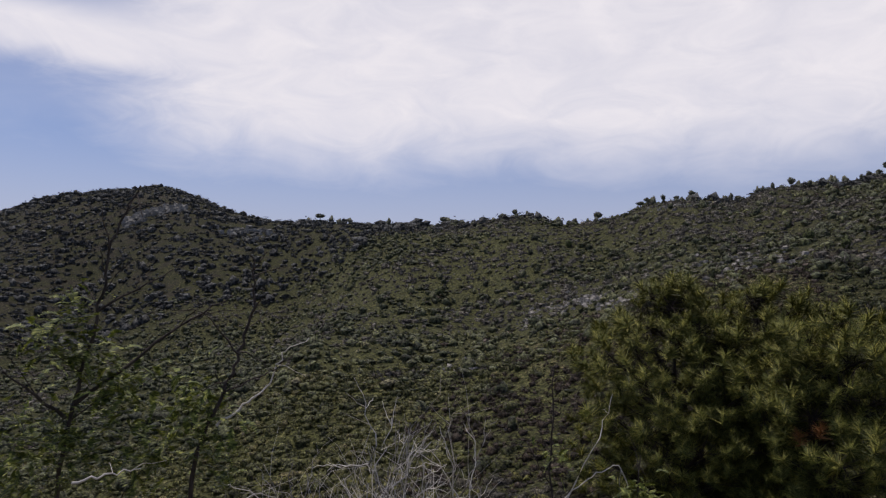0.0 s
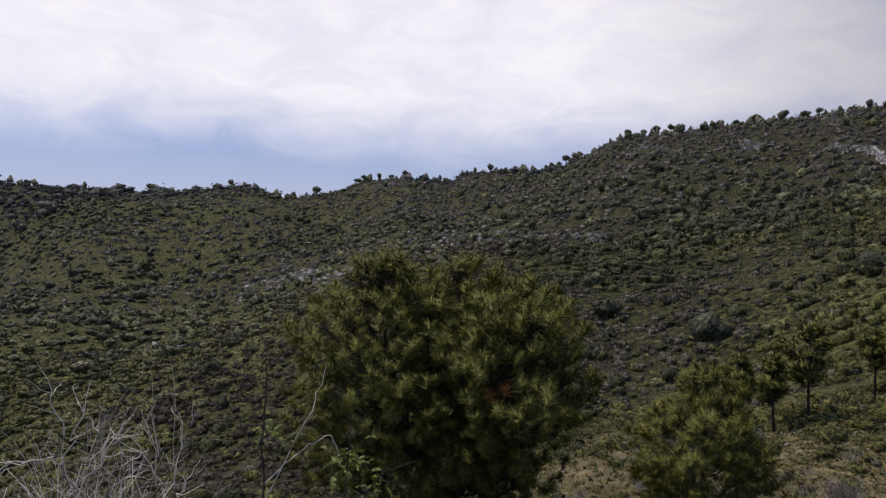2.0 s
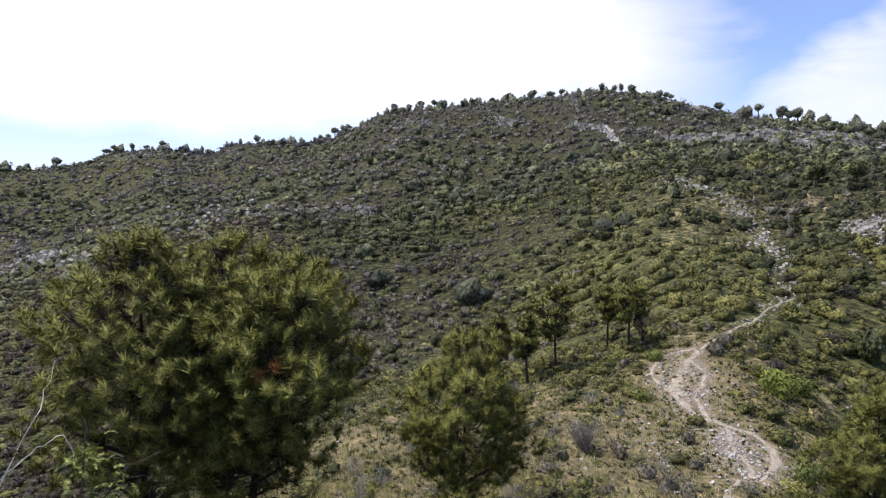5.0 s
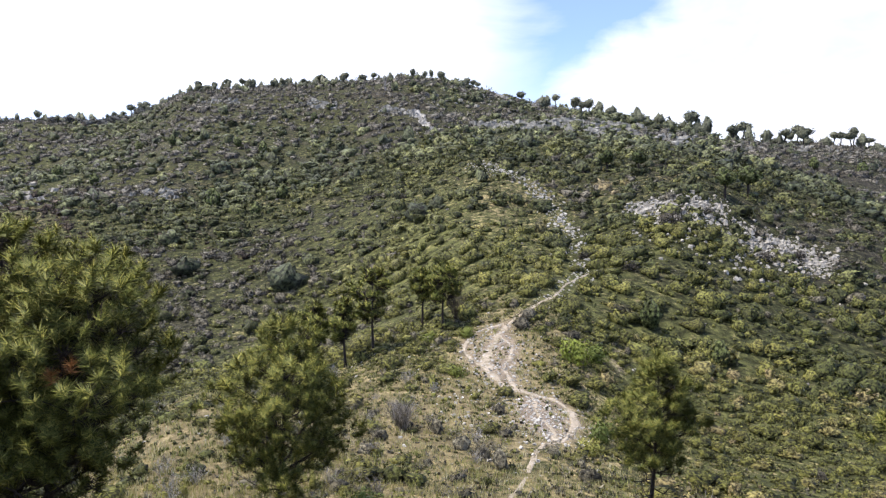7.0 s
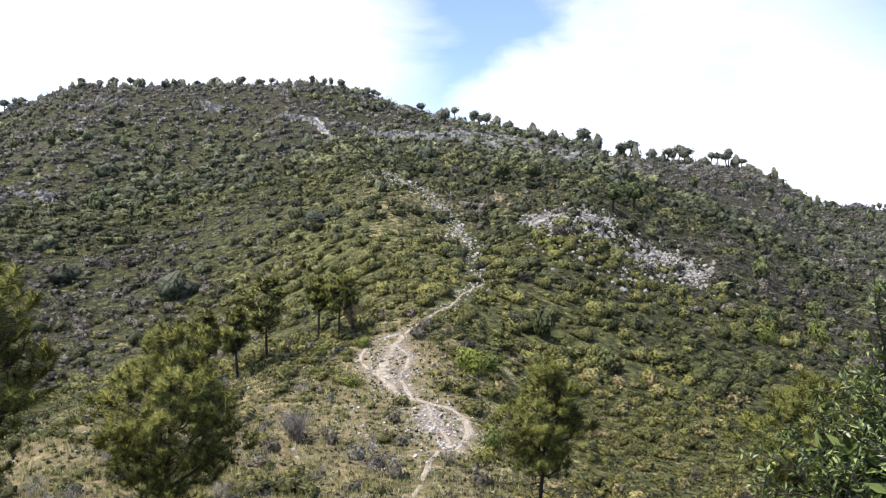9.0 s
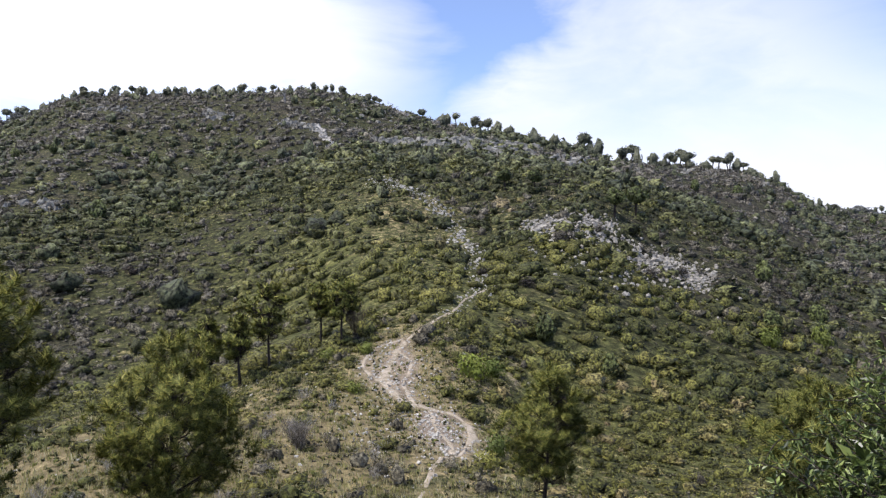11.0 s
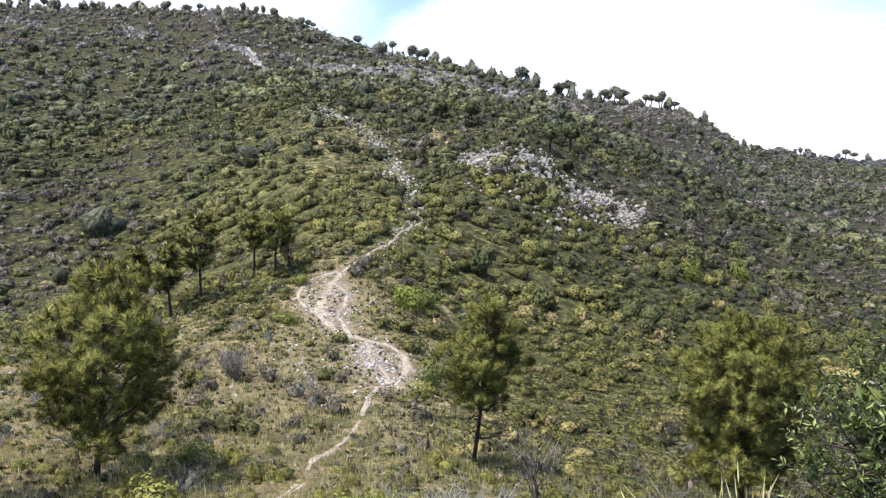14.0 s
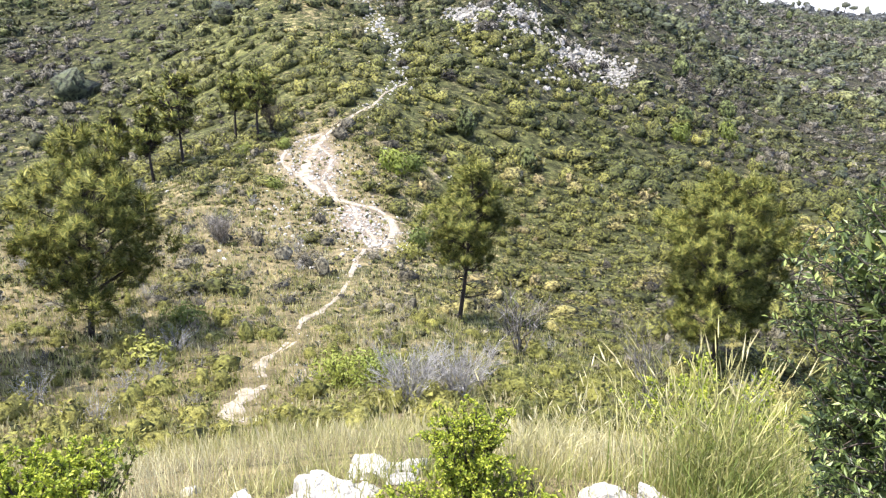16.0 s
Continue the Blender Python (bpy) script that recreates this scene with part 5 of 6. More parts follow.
# bearing, angle of the foot, size and kind of the trees that stand out on the slopes
SLOPE_TREES = [(14.0, 1.0, 1.15, 1), (15.6, 1.0, 1.2, 1), (24.7, -4.2, 1.15, 2), (8.2, -8.8, 0.8, 2), (13.6, -11.5, 0.7, 2), (-25.2, 1.2, 1.35, 0), (-21.6, 5.4, 1.1, 0), (-22.3, 0.6, 0.9, 3), (5.4, 3.3, 0.95, 1), (7.8, 3.2, 0.9, 1),
               (-30.6, 5.6, 1.0, 3), (-28.2, 6.0, 1.0, 0), (-0.6, 4.4, 0.8, 3), (-23.4, 6.0, 0.9, 3), (-20.3, 2.0, 0.9, 3), (-36, 3.6, 1.2, 0), (-33.5, 3.0, 1.0, 3), (28.3, -7.0, 0.9, 3), (25.3, -7.6, 0.8, 3), (-63.3, -0.6, 1.3, 2), (-53, 3.4, 1.2, 3), (-17.5, 7.9, 1.0, 3), (-5, 5.5, 0.8, 3), (31.5, 0.0, 1.2, 3), (26.5, 1.0, 1.1, 0), (23, 2.2, 1.1, 0), (20, 2.8, 1.0, 3)]
for _az, _el, _s, _k in SLOPE_TREES:
    _r = float(seen_at(_az, _el, 45)[0])
    _o = copy_thing(_kinds[6 if _k == 1 else 5], Matrix.Translation(spot(_az, _r, -0.2)) @ Matrix.Rotation(_g.uniform(0, 6.28), 4, "Z"))
    _o.scale = (_s, _s, _s)
    _o.name = "slope_tree"
    tagged(_o, "dark round-crowned tree rising from the scrub" if _s > 0.95 else "small round-crowned tree among the scrub", "tree", "trees scattered on the slopes")
for _o in _kinds:
    for _c in list(_o.children_recursive) + [_o]:
        bpy.data.objects.remove(_c)

# ---------------------------------------------------------------- grass
def blades(name, label, x, y, height, width, tone, seed, heads=0.0, bend=0.35):
    """Grass stalks, each a tapered bent ribbon, some with a seed head; one mesh."""
    g = np.random.default_rng(seed)
    n = len(x)
    base = np.stack([x, y, ground(x, y) - 0.02], -1)
    a = g.uniform(0, 2 * math.pi, n)
    lean = np.stack([np.cos(a), np.sin(a), np.zeros(n)], -1) * (height * g.uniform(0.05, bend, n))[:, None]
    up = np.array([0, 0, 1.0])
    b = g.uniform(0, 2 * math.pi, n)
    side = np.stack([np.cos(b), np.sin(b), np.zeros(n)], -1) * (width * 0.5)[:, None]
    p1 = base + lean * 0.28 + up * (height * 0.5)[:, None]
    p2 = base + lean + up * (height * 0.95)[:, None]
    V = np.stack([base - side, base + side, p1 - side * 0.8, p1 + side * 0.8, p2], 1).reshape(-1, 3)
    F = faces_of(n, 5, [[0, 1, 3], [0, 3, 2], [2, 3, 4]])
    T = np.repeat(tone, 5)
    k = np.where(g.random(n) < heads)[0]
    if len(k):
        d = unit(p2[k] - p1[k])
        s1 = unit(np.cross(d, g.normal(size=d.shape)))
        s2 = np.cross(d, s1)
        hl, w = (height[k] * 0.13)[:, None], (width[k] * 0.62)[:, None]
        q = p2[k] - d * hl * 0.6
        H = np.stack([q, q + d * hl * 0.4 + s1 * w, q + d * hl * 0.4 + s2 * w, q + d * hl * 0.4 - s1 * w, q + d * hl * 0.4 - s2 * w, q + d * hl * 1.4], 1).reshape(-1, 3)
        F = np.concatenate([F, faces_of(len(k), 6, [[0, 2, 1], [0, 3, 2], [0, 4, 3], [0, 1, 4], [5, 1, 2], [5, 2, 3], [5, 3, 4], [5, 4, 1]]) + len(V)])
        V = np.concatenate([V, H])
        T = np.concatenate([T, np.repeat(np.minimum(1, tone[k] + 0.2), 6)])
    ob = new(name, make_mesh(name, V, F, grass_mat, False, T))
    tagged(ob, label, "grass", kind="stuff")


def tufts(g, centres, per, radius):
    """Stalk places gathered in tufts about centres."""
    i = np.repeat(np.arange(len(centres)), per)
    return centres[i] + g.normal(0, 1, (len(i), 2)) * radius, i


_g = np.random.default_rng(15)
# straw and green grass on the dry crest and beside the path
_x, _y, _r, _a = scatter(_g, 7500, 9, 62, -36, 12)
_k = (_g.random(7500) < 0.15 + dryness(_x, _y)) & (from_trail(_x, _y) > 0.35) & (_g.random(7500) > bareness(_x, _y) * 0.9)
_P, _i = tufts(_g, np.stack([_x[_k], _y[_k]], -1), 9, 0.13)
_t = np.clip(_g.normal(0.54, 0.26, int(_k.sum())), 0, 1)[_i]
blades("crest_grass", "tufts of dry straw and green grass on the crest", _P[:, 0], _P[:, 1], _g.uniform(0.10, 0.32, len(_P)), _g.uniform(0.02, 0.05, len(_P)), _t, 71)
# greener grass on the slope below the viewpoint
_x, _y, _r, _a = scatter(_g, 8200, 8, 30, -58, 24)
_k = from_trail(_x, _y) > 0.13
_P, _i = tufts(_g, np.stack([_x[_k], _y[_k]], -1), 7, 0.11)
_t = np.clip(_g.normal(0.5, 0.24, int(_k.sum())), 0, 1)[_i]
blades("slope_grass", "green grass tufts on the slope below the viewpoint", _P[:, 0], _P[:, 1], _g.uniform(0.10, 0.30, len(_P)), _g.uniform(0.008, 0.020, len(_P)), _t, 74)
# tall dry grass round the viewpoint
_x, _y, _r, _a = scatter(_g, 36000, 1.85, 8.5, -100, 62)
_k = _g.random(36000) < 0.75 + 0.4 * rough(_x, _y, 1.3, 77, 2)
_t = np.clip(0.70 + 0.34 * rough(_x, _y, 1.5, 78, 2) + _g.normal(0, 0.16, 36000), 0, 1)[_k]
_h = (_g.uniform(0.10, 0.34, 36000) * np.clip((_r - 1.2) / 1.6, 0.5, 1))[_k]
blades("foreground_grass", "tall sun-bleached grass in front of the viewpoint", _x[_k], _y[_k], _h, _g.uniform(0.002, 0.0048, int(_k.sum())), _t, 72, 0.04, 0.6)

_x, _y, _r, _a = scatter(_g, 15000, 1.7, 3.0, -40, 50)
_t = np.clip(0.6 + 0.3 * rough(_x, _y, 0.8, 79, 2) + _g.normal(-0.1, 0.18, 15000), 0, 1)
blades("foreground_grass", "short dry grass round the white stones", _x, _y, _g.uniform(0.03, 0.18, 15000), _g.uniform(0.002, 0.0045, 15000), _t, 73, 0.05, 0.7)


def grass_clump(az, r, stalks, height, spread_r, tone, seed):
    """One clump of seeding grass."""
    g = np.random.default_rng(seed)
    c = xy(az, r)
    P = c + g.normal(0, spread_r, (stalks, 2))
    blades("grass_clump", "tall clump of green-gold grass with pale seed heads", P[:, 0], P[:, 1], height * (0.3 + 0.75 * g.random(stalks) ** 0.7), g.uniform(0.003, 0.0062, stalks),
           np.clip(g.normal(tone, 0.2, stalks), 0, 1), seed, 0.4, 0.75)


grass_clump(24.5, 2.7, 300, 0.60, 0.10, 0.3, 91)
grass_clump(28.2, 2.75, 300, 0.58, 0.11, 0.3, 92)
grass_clump(31, 2.85, 200, 0.42, 0.1, 0.4, 93)
grass_clump(15, 3.0, 90, 0.40, 0.16, 0.75, 94)
grass_clump(20.5, 2.9, 110, 0.50, 0.1, 0.6, 95)
grass_clump(27, 2.55, 700, 0.34, 0.15, 0.05, 96)
grass_clump(11.5, 3.0, 110, 0.36, 0.12, 0.7, 97)

# ---------------------------------------------------------------- plants and stones round the viewpoint
def at(az, r, z):
    """A place by bearing, distance and height."""
    return np.array([r * math.sin(radians(az)), r * math.cos(radians(az)), z])


LEAF = np.array([[0, 0, 0], [0.5, 0.45, 0.10], [0, 1, -0.12], [-0.5, 0.45, 0.10]])
LEAF_F = [[0, 1, 2], [0, 2, 3]]


def leaves_on(g, line, n, length, slim, from_=0.15, out=0.9):
    """Leaves set along a twig, pointing away from it and forward."""
    k = g.uniform(from_, 1, n) * (len(line) - 1)
    k0 = np.minimum(k.astype(int), len(line) - 2)
    pos = line[k0] + (line[k0 + 1] - line[k0]) * (k - k0)[:, None]
    fwd = unit(line[k0 + 1] - line[k0])
    y = unit(unit(np.cross(fwd, g.normal(size=(n, 3)))) * out + fwd * 0.6 + g.normal(0, 0.2, (n, 3)))
    x = unit(np.cross(y, g.normal(size=(n, 3)) + np.array([0, 0, 1.4])))
    z = np.cross(x, y)
    R = np.stack([x * slim, y, z * 0.6], -1)
    return spread(LEAF, R, pos, length * g.uniform(0.6, 1.2, n)), faces_of(n, 4, LEAF_F)


def leafy_shrub(name, label, place, stems, height, radius, twigs, per_twig, length, slim, leaf_material_, stem_r=0.012, seed=1, category="shrub", group="", low=0.25, twig=0.0):
    """A shrub: stems that fork into twigs set with leaves."""
    g = np.random.default_rng(seed)
    bush = thing(name, place, label, category, group)
    for i in range(stems):
        a = i * 2.39996 + g.uniform(-0.4, 0.4)
        q = math.sqrt((i + 0.5) / stems)
        top = np.array([math.cos(a) * radius * q, math.sin(a) * radius * q, height * g.uniform(0.72, 1.0) * (1 - 0.35 * q * q)])
        L = bent((g.normal(0, 0.03), g.normal(0, 0.03), -0.06), top, 0.10 * height * q, 8, 0.012 * height, g)
        wood, leaf = [tube(L, np.linspace(stem_r, stem_r * 0.3, 8), 5)], []
        for t in range(twigs):
            f = g.uniform(low, 1) * 7
            j = min(int(f), 6)
            s = L[j] + (L[j + 1] - L[j]) * (f - j)
            d = unit(unit(L[j + 1] - L[j]) * 0.5 + g.normal(0, 0.6, 3) + np.array([math.cos(a) * 0.4, math.sin(a) * 0.4, 0.35]))
            Q = bent(s, s + d * g.uniform(0.45, 1.0) * (twig or 0.36 * max(radius, 0.5 * height)), 0.02, 5, 0.006, g)
            wood.append(tube(Q, np.linspace(stem_r * 0.4, stem_r * 0.15, 5), 3))
            leaf.append(leaves_on(g, Q, per_twig, length, slim))
        leaf.append(leaves_on(g, L[4:], per_twig, length, slim))
        stem = part("stem", *join(wood), dark_stem_mat, bush, smooth=True)
        part("leaves", *join(leaf), leaf_material_, stem)
    return bush


def dome_shrub(label, place, outline, stems, sprigs, per_sprig, length, slim, seed):
    """A dense shrub: stems fan out inside a dome (radius at each height) and sprigs of leaves close its surface."""
    g = np.random.default_rng(seed)
    bush = thing("broadleaf_shrub", place, label, "shrub")
    rad, hgt = np.array(outline, float).T
    step = np.concatenate([[0], np.cumsum(np.hypot(np.diff(rad), np.diff(hgt)) * (rad[1:] + rad[:-1] + 0.05))])
    q = g.uniform(0, step[-1], sprigs)
    r, h, a = np.interp(q, step, rad), np.interp(q, step, hgt), g.uniform(0, 2 * math.pi, sprigs)
    swell = 1 + 0.10 * np.sin(3 * a + 5 * h) + 0.08 * np.sin(7 * a - 9 * h) + 0.05 * np.sin(13 * a + 17 * h)
    deep = g.random(sprigs) ** 1.6 * 0.3
    r = r * swell * (1 - deep)
    out = np.stack([np.cos(a), np.sin(a), np.zeros(sprigs)], -1)
    P = out * r[:, None] + np.stack([np.zeros(sprigs), np.zeros(sprigs), h * (1 - 0.25 * deep)], -1)
    d = unit(out * 0.75 + [0, 0, 0.6] + g.normal(0, 0.4, (sprigs, 3)))
    size = g.uniform(0.05, 0.11, sprigs)
    owner = (a / (2 * math.pi) * stems).astype(int) % stems
    for i in range(stems):
        b = (i + 0.5) * 2 * math.pi / stems
        c = np.array([math.cos(b), math.sin(b), 0])
        top = c * rad.max() * g.uniform(0.25, 0.7) + [0, 0, hgt.max() * g.uniform(0.7, 0.92)]
        L = bent(c * 0.05 - [0, 0, 0.06], top, 0.08, 8, 0.02, g)
        wood, leaf = [tube(L, np.linspace(0.011, 0.004, 8), 5)], []
        for k in np.where(owner == i)[0]:
            Q = bent(P[k] - d[k] * size[k] * 0.75, P[k] + d[k] * size[k] * 0.25, 0.006, 4, 0.004, g)
            wood.append(tube(Q, np.linspace(0.0016, 0.0008, 4), 3))
            leaf.append(leaves_on(g, Q, per_sprig, length, slim, 0.05))
            if g.random() < 0.25:
                j = int(np.argmin(np.linalg.norm(L - Q[0], axis=1)))
                wood.append(tube(bent(L[j], Q[0], 0.01, 4, 0.01, g), [0.003, 0.0026, 0.002, 0.0015], 3))
        for k in range(80):
            f = 0.3 + 0.7 * k / 80
            c2 = out[g.choice(np.where(owner == i)[0])] * np.interp(hgt.max() * f, hgt, rad) * g.uniform(0.45, 0.8) + [0, 0, hgt.max() * f * 0.94]
            Q = bent(c2, c2 + unit(g.normal(size=3) + [0, 0, 0.4]) * 0.14, 0.01, 4, 0.006, g)
            leaf.append(leaves_on(g, Q, 30, length * 2.1, slim * 1.4, 0.0))
        stem = part("stem", *join(wood), dark_stem_mat, bush, smooth=True)
        part("leaves", *join(leaf), glossy_leaf_mat, stem)
    for x, y, h in ((-0.17, 0.08, 1.80), (-0.10, 0.10, 1.72), (-0.24, 0.06, 1.62), (-0.02, 0.0, 1.78), (-0.13, -0.05, 1.64)):
        Q = bent((x * 0.8, y, 1.25), (x, y * 0.9, h), 0.01, 7, 0.008, g)
        wood, leaf = [tube(Q, np.linspace(0.004, 0.0015, 7), 4)], [leaves_on(g, Q, 90, length, slim, 0.05)]
        for k in range(9):
            p = Q[2 + k % 4]
            W = bent(p, p + unit(g.normal(size=3) + [0, 0, 0.9]) * g.uniform(0.05, 0.10), 0.005, 4, 0.003, g)
            wood.append(tube(W, np.linspace(0.002, 0.0008, 4), 3))
            leaf.append(leaves_on(g, W, 26, length, slim, 0.05))
        shoot = part("stem", *join(wood), dark_stem_mat, bush, smooth=True)
        part("leaves", *join(leaf), glossy_leaf_mat, shoot)
    return bush


dome_shrub("dense glossy dark green broadleaf shrub with narrow leaves", spot(40.4, 1.55), [(0.31, 0.5), (0.35, 0.8), (0.37, 1.15), (0.37, 1.26), (0.31, 1.36), (0.22, 1.48), (0.12, 1.59), (0.0, 1.65)], 14, 2400, 30, 0.0165, 0.31, 51)
LIME = "lime green bushes in the grass"
leafy_shrub("lime_bush", "low bright lime green bush beside white stones", spot(5.9, 2.46), 24, 0.43, 0.15, 16, 44, 0.012, 0.58, lime_leaf_mat, 0.006, 52, group=LIME)
leafy_shrub("lime_bush", "low bright lime green bush in dry grass", spot(-27, 2.7), 34, 0.33, 0.30, 16, 40, 0.018, 0.55, lime_leaf_mat, 0.006, 53, group=LIME)
leafy_shrub("lime_bush", "yellow-green bush behind the tall grass", spot(27.5, 5.4), 18, 0.85, 0.6, 11, 26, 0.034, 0.5, lime_leaf_mat, 0.008, 54, group=LIME)
leafy_shrub("lime_bush", "sprawling lime green seedling among white stones", spot(5.6, 2.26), 34, 0.17, 0.30, 10, 26, 0.016, 0.5, lime_leaf_mat, 0.004, 55, group=LIME)
leafy_shrub("lime_bush", "small green shrub at the edge of the grass", spot(-22.5, 3.1), 12, 0.42, 0.22, 9, 16, 0.022, 0.5, bush_mat, 0.005, 56, group=LIME)

for _i, (_az, _r, _s, _sq) in enumerate([(-1.7, 2.8, 0.13, (1.15, 0.9, 0.6)), (1.4, 2.86, 0.12, (1.3, 0.9, 0.55)), (-6.0, 2.52, 0.12, (1.1, 0.9, 0.75)), (-12.2, 2.47, 0.15, (1.2, 0.9, 0.6)), (-9.0, 2.5, 0.08, (1.1, 0.9, 0.6)),
                                         (18.0, 2.48, 0.12, (1.2, 0.9, 0.7)), (20.7, 2.52, 0.11, (1.1, 0.9, 0.8)), (-2.6, 2.55, 0.06, (1, 1, 0.6)), (-16, 3.4, 0.05, (1, 1, 0.6)), (0.4, 2.62, 0.06, (1.2, 1, 0.6))]):
    _V, _F = boulder(np.random.default_rng(300 + _i), 4, _sq, (0.34, 0.7))
    _o = thing("stone", spot(_az, _r, -_s * _sq[2] * 0.02), "rough white limestone boulder lying in the grass", "rock", "white stones at the viewpoint", data=make_mesh("stone", _V * _s, _F, limestone_mat, False))
    _o.rotation_euler = (0, 0, _i * 1.3)


def twiggy(name, label, place, stems, height, radius, seed, material, forks=5, r0=0.010, group="", wob=0.03):
    """A leafless shrub: a few main stems and a fine spray of twigs."""
    g = np.random.default_rng(seed)
    bush = thing(name, place, label, "bare shrub", group)
    for k in range(max(2, stems // 6)):
        part("stem", *twig_bush(g, 6, height, radius, forks, r0, 3, wob), material, bush, smooth=True)
    return bush


def crooked(g, start, d, length, r, level, limbs, twigs):
    """A crooked limb and all that forks from it; each twig keeps its own sprigs."""
    P = bent(start, start + d * length, 0, 6, 0.045 * length, g)
    piece = tube(P, np.linspace(r, r * 0.55, 6), 4)
    if level < 2:
        limbs.append(piece)
    elif level == 2:
        twigs.append([piece])
    else:
        twigs[-1].append(piece)
        return
    for k in range((5, 4, 3)[level]):
        f = g.uniform(0.3, 1.0) * 5
        j = min(int(f), 4)
        s = P[j] + (P[j + 1] - P[j]) * (f - j)
        crooked(g, s, unit(d + g.normal(0, 0.5, 3) + np.array([0, 0, 0.15])), length * g.uniform(0.34, 0.6), r * 0.55, level + 1, limbs, twigs)


def dead_shrub(label, place, trunks, height, seed):
    """A leafless shrub with dark crooked limbs and bleached twigs."""
    g = np.random.default_rng(seed)
    bush = thing("bare_shrub", place, label, "bare shrub", BARE)
    for k in range(trunks):
        limbs, twigs = [], []
        a = k * 2.2 + seed
        crooked(g, np.array([math.cos(a) * 0.05, math.sin(a) * 0.05, -0.05]), unit(np.array([math.cos(a) * 0.22, math.sin(a) * 0.22, 1.0])), height * g.uniform(0.78, 0.98), 0.015, 0, limbs, twigs)
        limb = part("limb", *join(limbs), twig_mat, bush, smooth=True)
        for w in twigs:
            pale = g.random() < 0.55
            part("twig", *join(w), pale_twig_mat if pale else twig_mat, limb, "bleached twig" if pale else "", True)


BARE = "leafless shrubs"
dead_shrub("leafless dark shrub with bleached forked twigs", spot(-67.2, 5.0), 3, 1.7, 61)
twiggy("bare_shrub", "spray of thin bleached dead stems", spot(-64.5, 3.4), 48, 1.45, 0.42, 62, pale_twig_mat, 3, 0.0032, BARE, 0.09)
twiggy("bare_shrub", "spray of thin grey dead stems", spot(-70.5, 3.5), 36, 1.35, 0.42, 63, pale_twig_mat, 3, 0.0032, BARE, 0.09)
twiggy("bare_shrub", "reddish brown leafless shrub", spot(-76, 5.6), 24, 1.9, 0.6, 64, dark_stem_mat, 5, 0.006, BARE)
twiggy("bare_shrub", "grey twiggy shrub behind the grass", spot(3.0, 13.4), 72, 1.25, 1.0, 65, grey_twig_mat, 6, 0.010, BARE)
twiggy("bare_shrub", "pale grey twiggy shrub behind the grass", spot(7.6, 14.4), 72, 1.3, 1.1, 66, grey_twig_mat, 6, 0.010, BARE)
twiggy("bare_shrub", "small dead tree with bare grey limbs", spot(13.0, 20.8), 12, 2.3, 1.1, 67, twig_mat, 9, 0.024, BARE)
twiggy("bare_shrub", "leafless thorny shrub below the pine", spot(24.0, 15.5), 18, 2.2, 1.0, 68, twig_mat, 6, 0.012, BARE)
twiggy("bare_shrub", "round grey leafless bush in dry grass", spot(-11.4, 35.2), 60, 1.7, 0.95, 69, twig_mat, 8, 0.014, BARE)
twiggy("bare_shrub", "grey leafless shrub beneath the pines", spot(-6.8, 62.5), 24, 2.6, 1.3, 70, dark_stem_mat, 8, 0.03, BARE)


# grey brushwood on the near slope and the crest
BRUSH = "grey brush among the dry grass"
_brush = [twiggy("grey_bush", ("low grey-lilac leafless bush in dry grass", "wide grey leafless bush in dry grass", "small brown-grey leafless bush in dry grass")[_i], (0, 0, -70), 24, _h, _w, 140 + _i, (grey_twig_mat, grey_twig_mat, twig_mat)[_i], 4, 0.007, BRUSH, 0.05)
          for _i, (_h, _w) in enumerate([(0.75, 0.5), (0.7, 0.7), (0.55, 0.45)])]
_g = np.random.default_rng(17)
for _az, _r in [(-19.5, 16.4), (-15.8, 20.1), (-24.9, 19.7), (-26.1, 16.1), (-17.5, 17.4), (-12.8, 19.2), (-10.5, 22), (-14, 14.6), (-22, 14.4), (5.0, 15.2), (9.5, 15.6), (10.5, 19.5), (15.4, 21.4), (27.5, 23.4), (32, 18.6)] + [(_g.uniform(-30, -1), _g.uniform(14, 60)) for _ in range(46)]:
    _p = np.array(xy(_az, _r)).reshape(-1)
    if from_trail(_p[:1], _p[1:])[0] < 0.9:
        continue
    _o = copy_thing(_brush[int(_g.integers(3))], Matrix.Translation(spot(_az, _r, -0.03)) @ Matrix.Rotation(_g.uniform(0, 6.28), 4, "Z"))
    _s = _g.uniform(0.75, 1.35)
    _o.scale = (_s, _s, _s * _g.uniform(0.8, 1.1))
for _o in _brush:
    for _c in list(_o.children_recursive) + [_o]:
        bpy.data.objects.remove(_c)

twiggy("bare_tree", "thin leafless tree standing on the skyline", spot(-11.9, 262), 6, 6.0, 0.8, 77, grey_twig_mat, 4, 0.06, "", 0.02)


